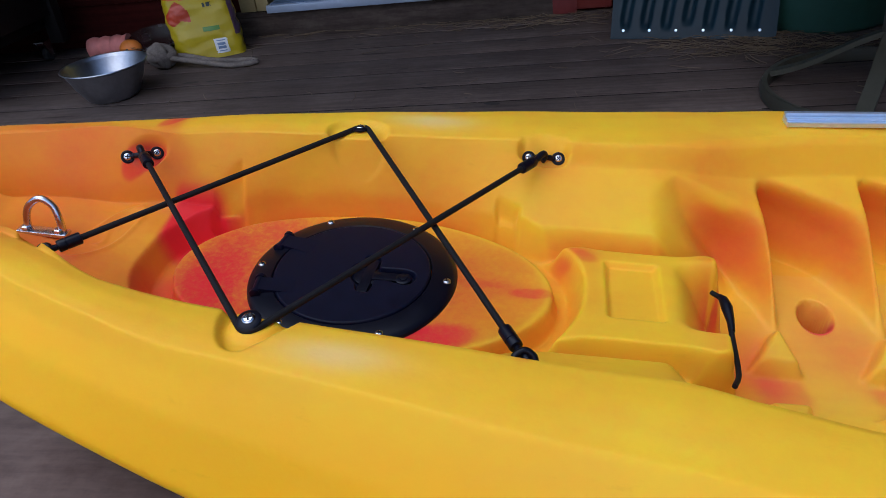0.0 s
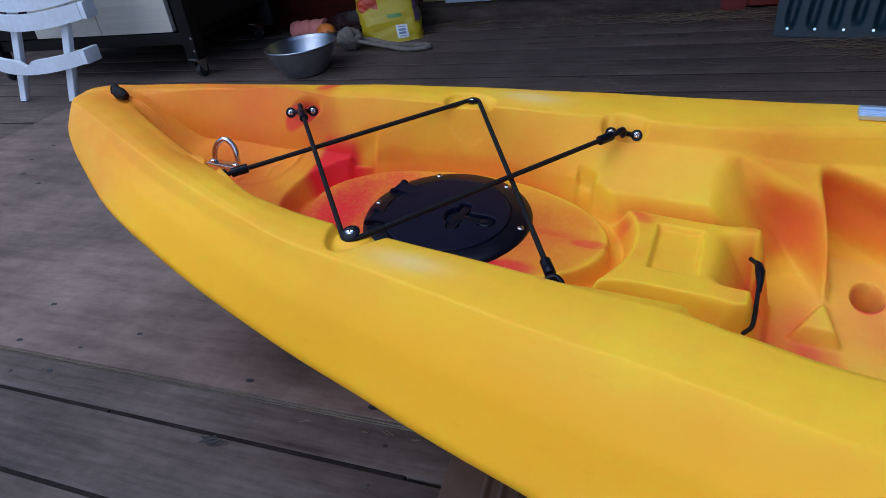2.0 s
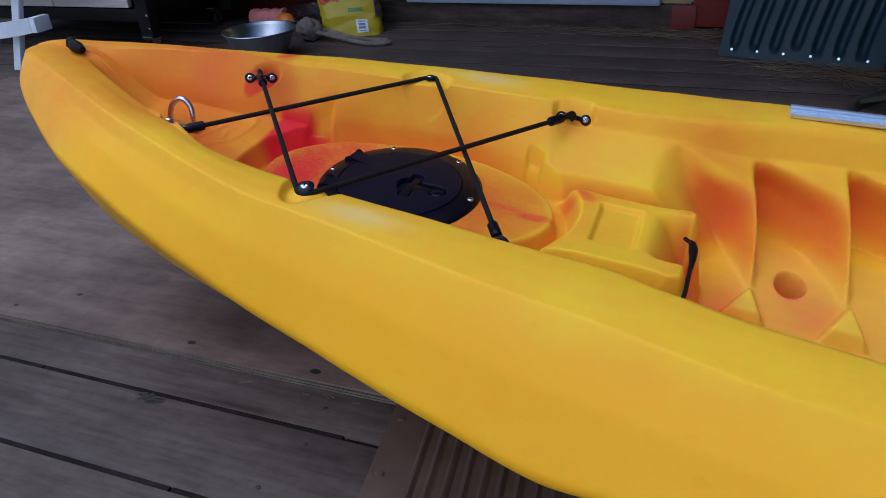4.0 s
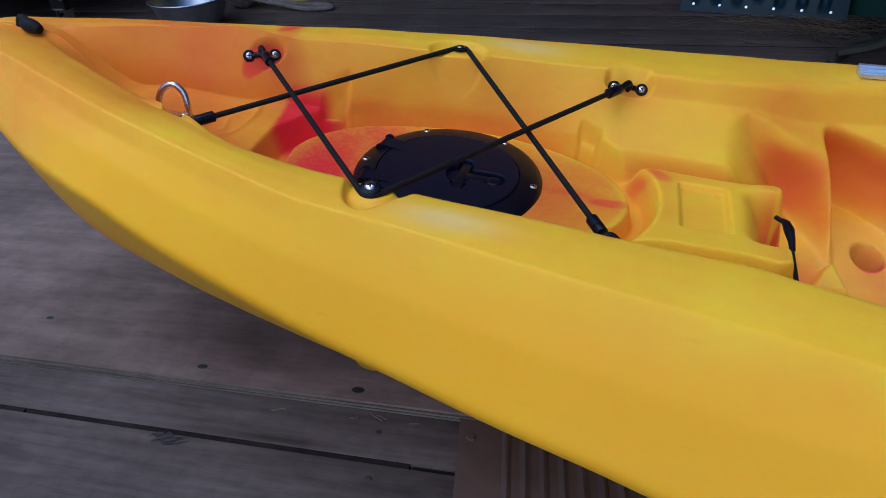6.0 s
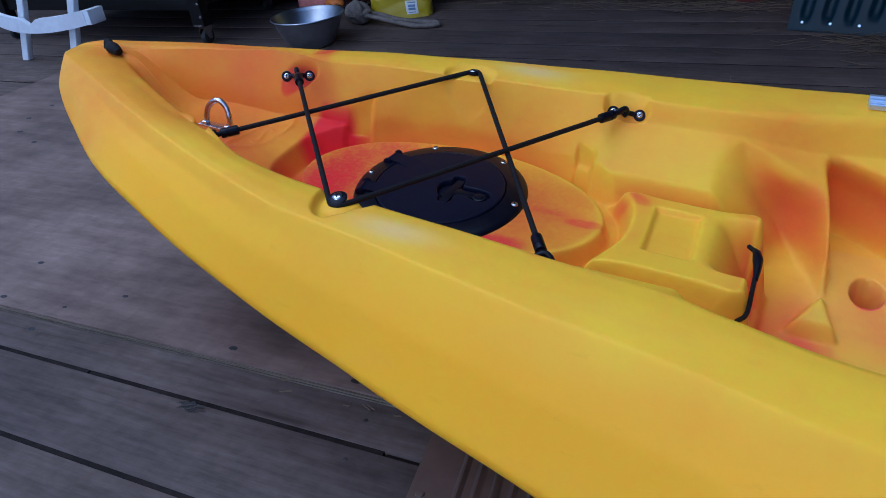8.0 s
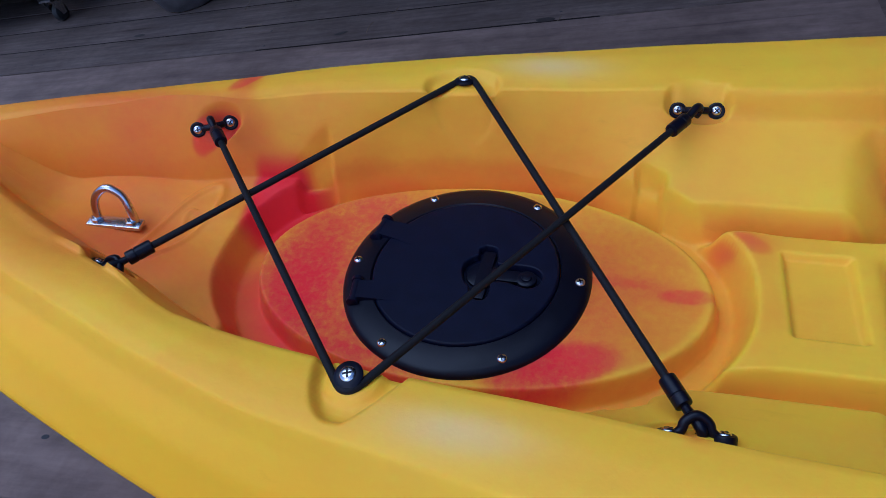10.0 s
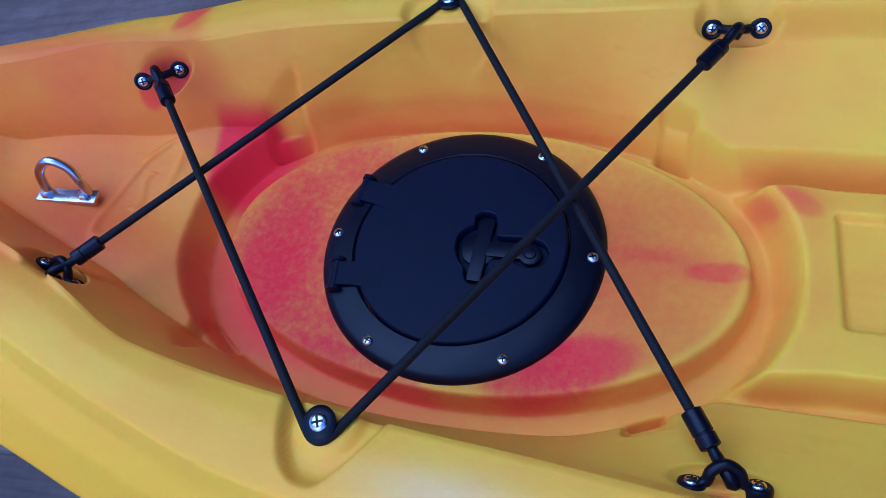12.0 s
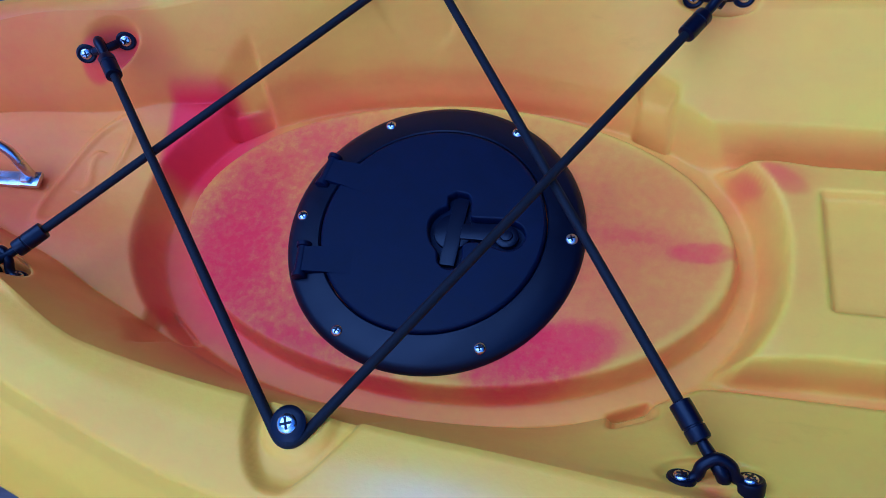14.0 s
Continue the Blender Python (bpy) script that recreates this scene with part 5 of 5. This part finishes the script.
def slatted_chair():
    """White folding chair with bowed cross slats between two leaning posts."""
    ob = thing("slatted_chair", "white painted slatted folding garden chair", "chair", pose(-2.345, 1.215, 0.0))
    for x in (-0.145, 0.145):
        bm = bmesh.new()
        strip(bm, ((x, 0.0, 0.0), (x + 0.085, 0.03, 0.30), (x + 0.17, 0.10, 0.85)), (1, 0, 0), 0.040, 0.026, (0, 1, 0))
        bmesh.ops.bevel(bm, geom=list(bm.edges), offset=0.003, segments=1, affect="EDGES")
        part("post", bm, WHITE, ob)
    for i, (z, x0, x1, hh) in enumerate(((0.182, -0.225, 0.305, 0.056), (0.352, -0.18, 0.370, 0.062), (0.424, -0.17, 0.380, 0.062), (0.496, -0.16, 0.390, 0.062), (0.568, -0.15, 0.400, 0.062), (0.640, -0.14, 0.410, 0.062))):
        bm = bmesh.new()
        n = 24
        cols = []
        for k in range(n + 1):
            f = k / n
            x = x0 + (x1 - x0) * f
            bow = 0.045 * (1 - (2 * f - 1) ** 2)
            top = z + hh / 2
            if i == 0:
                top -= 0.026 * max(0, 1 - abs(f - 0.5) / 0.09)
            y = -0.030 - bow + 0.10 * (z - 0.15)
            cols.append([bm.verts.new(q) for q in ((x, y, z - hh / 2 - bow * 0.5), (x, y, top - bow * 0.5), (x, y + 0.02, top - bow * 0.5), (x, y + 0.02, z - hh / 2 - bow * 0.5))])
        for a, b in zip(cols, cols[1:]):
            for k in range(4):
                bm.faces.new((a[k], a[(k + 1) % 4], b[(k + 1) % 4], b[k]))
        bm.faces.new(cols[0][::-1])
        bm.faces.new(cols[-1])
        bmesh.ops.recalc_face_normals(bm, faces=bm.faces)
        part("slat", bm, WHITE, ob)
        if i < 5:
            part("slat_end", box(bmesh.new(), x1 - 0.002, x1 + 0.026, -0.028 + 0.1 * (z - 0.15), 0.05, z - hh / 2, z + hh / 2, 0.003), WHITE, ob)


def green_panel():
    """Pressed metal sheet with rounded flutes and a riveted foot, leaning on the wall."""
    ob = thing("fluted_panel", "dark teal fluted metal panel leaning on the house wall", "metal panel", pose(0.398, 1.783, 0.0, -24, 0, -13.5))
    w, h = 0.50, 0.9
    nx, nz = 100, 60
    bm = bmesh.new()
    grid = []
    for i in range(nx + 1):
        x = w * i / nx
        col = []
        for j in range(nz + 1):
            z = h * j / nz
            u = (x - 0.045 - 0.24 * max(0, z - 0.06) ** 1.3)
            k = round(u / 0.0645)
            end = 0.052 + (0.012 if k in (3,) else 0.0)
            d = abs(u - k * 0.0645)
            dd = math.hypot(d, max(0, end - z))
            groove = max(0.0, 1 - (dd / 0.0165) ** 2) if 0 <= k <= 6 else 0
            col.append(bm.verts.new((x, 0.017 * groove ** 0.6, z)))
        grid.append(col)
    for i in range(nx):
        for j in range(nz):
            bm.faces.new((grid[i][j], grid[i + 1][j], grid[i + 1][j + 1], grid[i][j + 1]))
    part("sheet", bm, TEAL, ob, angle=60)
    part("foot_strip", box(bmesh.new(), 0.0, w, -0.004, 0.006, 0.0, 0.004, 0.001), TEAL, ob, "thin folded edge strip")
    for i in range(6):
        part("rivet", lathe(bmesh.new(), ((0.0048, 0), (0.0040, 0.0016), (0, 0.0022)), 12, pose(0.040 + 0.0825 * i, -0.0005, 0.027, 90, 0, 0)), ALUMINIUM, ob, "bright rivet")


def patio_chair():
    """Swivel patio chair: four sloping legs on a flat ring, dark olive metal."""
    ob = thing("patio_chair", "dark olive metal swivel patio chair on a ring base", "chair", pose(1.02, 1.17, 0.0))
    part("post", tube(bmesh.new(), ((0, 0, 0.10), (0, 0, 0.36)), 0.026, 24), OLIVE, ob)
    for a in (-118, -28, 62, 152):
        c, s = math.cos(radians(a)), math.sin(radians(a))
        bm = bmesh.new()
        strip(bm, smooth_path(((0.01 * c, 0.01 * s, 0.155), (0.07 * c, 0.07 * s, 0.125), (0.18 * c, 0.18 * s, 0.060), (0.268 * c, 0.268 * s, 0.026)), 5), (-s, c, 0), 0.036, 0.014)
        part("leg", bm, OLIVE, ob)
    bm = bmesh.new()
    n = 72
    rows = [[bm.verts.new((r * math.cos(2 * math.pi * k / n), r * math.sin(2 * math.pi * k / n), z)) for r, z in ((0.258, 0.0), (0.276, 0.0), (0.280, 0.018), (0.274, 0.034), (0.262, 0.034), (0.256, 0.018))] for k in range(n)]
    for k in range(n):
        p, q = rows[k], rows[(k + 1) % n]
        for e in range(6):
            bm.faces.new((p[e], q[e], q[(e + 1) % 6], p[(e + 1) % 6]))
    bmesh.ops.recalc_face_normals(bm, faces=bm.faces)
    part("base_ring", bm, OLIVE, ob)
    bm = bmesh.new()
    box(bm, -0.24, 0.26, -0.24, 0.24, 0.34, 0.40, 0.02)
    part("seat", bm, OLIVE, ob)
    part("seat_pad", box(bmesh.new(), 0.02, 0.5, -0.2, 0.2, 0.27, 0.325, 0.02), plain("grey_cushion", (0.20, 0.21, 0.22), 0.85, grain=60), ob, "pale grey pad")


def green_bin():
    ob = thing("storage_tub", "dark green plastic tub beside the patio chair", "tub", pose(1.06, 1.88, 0.0))
    bm = lathe(bmesh.new(), ((0, 0.0), (0.20, 0.0), (0.21, 0.01), (0.235, 0.34), (0.25, 0.345), (0.25, 0.36), (0.232, 0.36), (0.205, 0.02), (0, 0.02)), 48)
    part("body", bm, GREEN, ob)


def needles():
    """Dry pine needles and twigs swept against the wall."""
    rng = random.Random(5)
    bm = bmesh.new()

    def needle(x, y, a, n, r=0.0009):
        z = 0.003 + rng.random() * 0.006
        bend = rng.uniform(-0.25, 0.25)
        pts = [(x + n * (f - 0.5) * math.cos(a + bend * f), y + n * (f - 0.5) * math.sin(a + bend * f), z + 0.004 * rng.random()) for f in (0, 0.33, 0.66, 1)]
        tube(bm, pts, r, 4)

    for _ in range(110):
        needle(rng.gauss(0.15, 0.24), min(2.12, rng.gauss(2.06, 0.05)), rng.gauss(0, 0.9), rng.uniform(0.03, 0.12))
    for _ in range(260):
        needle(rng.gauss(0.82, 0.17), rng.gauss(1.62, 0.07), rng.gauss(0.1, 0.9), rng.uniform(0.03, 0.13))
    for _ in range(45):
        needle(rng.uniform(-1.3, 1.2), rng.uniform(1.1, 2.1), rng.uniform(0, 3.14), rng.uniform(0.02, 0.09))
    for _ in range(20):
        needle(rng.uniform(-0.95, 0.1), rng.gauss(2.10, 0.015), rng.gauss(0, 0.25), rng.uniform(0.04, 0.14))
    for _ in range(7):
        needle(rng.uniform(-0.22, 0.03), rng.gauss(-0.190, 0.008), rng.gauss(0.3, 0.5), rng.uniform(0.008, 0.024), 0.0012)
    tagged(new("pine_needles", mesh_of("pine_needles", bm, STRAW)), "dry brown pine needles scattered on the deck", "pine needles", kind="stuff")


aluminium_profile()
plywood_sheet()
ribbed_mat()
steel_bowl()
pan_with_toys()
rope_toy()
feed_bag()
gas_grill()
slatted_chair()
green_panel()
patio_chair()
green_bin()
needles()


# ---- deck boards ----
def deck():
    floor = thing("floor", "weathered brown timber deck boards", "floor", kind="structure")
    pitch, gap = 0.1525, 0.0080
    rng = random.Random(3)
    bases = []
    for k in range(3):
        bm = box(bmesh.new(), -5.5, 5.5, -(pitch - gap) / 2, (pitch - gap) / 2, -0.036, 0.0, 0.0012)
        bases.append(mesh_of("plank", bm, DECK_WOOD, True, 60))
    for k in range(-13, 16):
        yc = -0.255 + pitch * (k + 0.5)
        if yc - pitch / 2 > 2.13:
            break
        ob = new("plank", bases[k % 3])
        ob.parent = floor
        ob.location = (0, yc, -0.001 * rng.random())
        ob.rotation_euler = (radians(rng.uniform(-0.25, 0.25)), 0, radians(rng.uniform(-0.03, 0.03)))
    # dark dirt packed into the joints
    bm = bmesh.new()
    for k in range(-13, 16):
        y = -0.255 + pitch * (k + 1)
        if y > 2.12:
            break
        x = -5.5
        while x < 5.5:
            n = rng.uniform(0.25, 0.9)
            top = -0.0016 - 0.004 * (rng.random() < 0.25)
            box(bm, x, min(5.5, x + n), y - 0.0045, y + 0.0045, -0.03, top)
            x += n + 0.004
    tagged(part("joint_dirt", bm, plain("packed_dirt", (0.022, 0.017, 0.015), 0.95, grain=120, vary=0.5, spec=0.1), floor, "dark dirt in the joints between boards", smooth=False), kind="stuff")
    bm = bmesh.new()
    for x in (-3.2, -2.42, -1.63, -0.83, -0.03, 0.78, 1.6):
        for k in range(-12, 16):
            yc = -0.255 + pitch * (k + 0.5)
            for d in (-0.04, 0.04):
                lathe(bm, ((0.0040, 0.0), (0.0034, 0.0004), (0, 0.0002)), 8, Matrix.Translation((x + rng.gauss(0, 0.008), yc + d + rng.gauss(0, 0.005), 0.0006)))
    nails = part("nail_heads", bm, plain("rusted_nail", (0.045, 0.036, 0.032), 0.7, grain=200), floor, "dark nail heads")
    tagged(nails, kind="stuff")
    # small dark knots and dents scattered over the far boards
    bm = bmesh.new()
    for _ in range(70):
        x, y = rng.uniform(-2.0, 1.5), rng.uniform(0.45, 2.08)
        r = rng.uniform(0.006, 0.014)
        lathe(bm, ((r, 0.0), (r * 0.7, 0.0005), (0, 0.0003)), 9, Matrix.Translation((x, y, 0.0008)) @ pose(0, 0, 0, 0, 0, rng.uniform(-20, 20)) @ Matrix.Diagonal((rng.uniform(1.2, 2.4), rng.uniform(0.5, 0.9), 1, 1)))
    tagged(part("knot_marks", bm, plain("dark_knot", (0.035, 0.026, 0.022), 0.8, grain=150, vary=0.5), floor, "small dark knots"), kind="stuff")
    # torn knot in one board, with raised splinters
    bm = bmesh.new()
    ring = [bm.verts.new((-0.306 + (0.019 + 0.006 * math.sin(5 * q)) * math.cos(q), -0.268 + (0.008 + 0.003 * math.sin(4 * q + 1)) * math.sin(q), 0.0012)) for q in (k * 0.42 for k in range(15))]
    bm.faces.new(ring)
    part("knot", bm, RUBBER, floor, "torn dark knot in a board", smooth=False)
    bm = bmesh.new()
    for k in range(6):
        x, y = -0.326 + 0.008 * k, -0.270 + 0.008 * rng.uniform(-1, 1)
        tube(bm, ((x - 0.008, y - 0.004, 0.0006), (x, y, 0.0028), (x + 0.010, y + 0.005, 0.001)), [0.0004, 0.0014, 0.0004], 5)
    part("splinters", bm, DECK_WOOD, floor, "raised splinters round the knot")


deck()
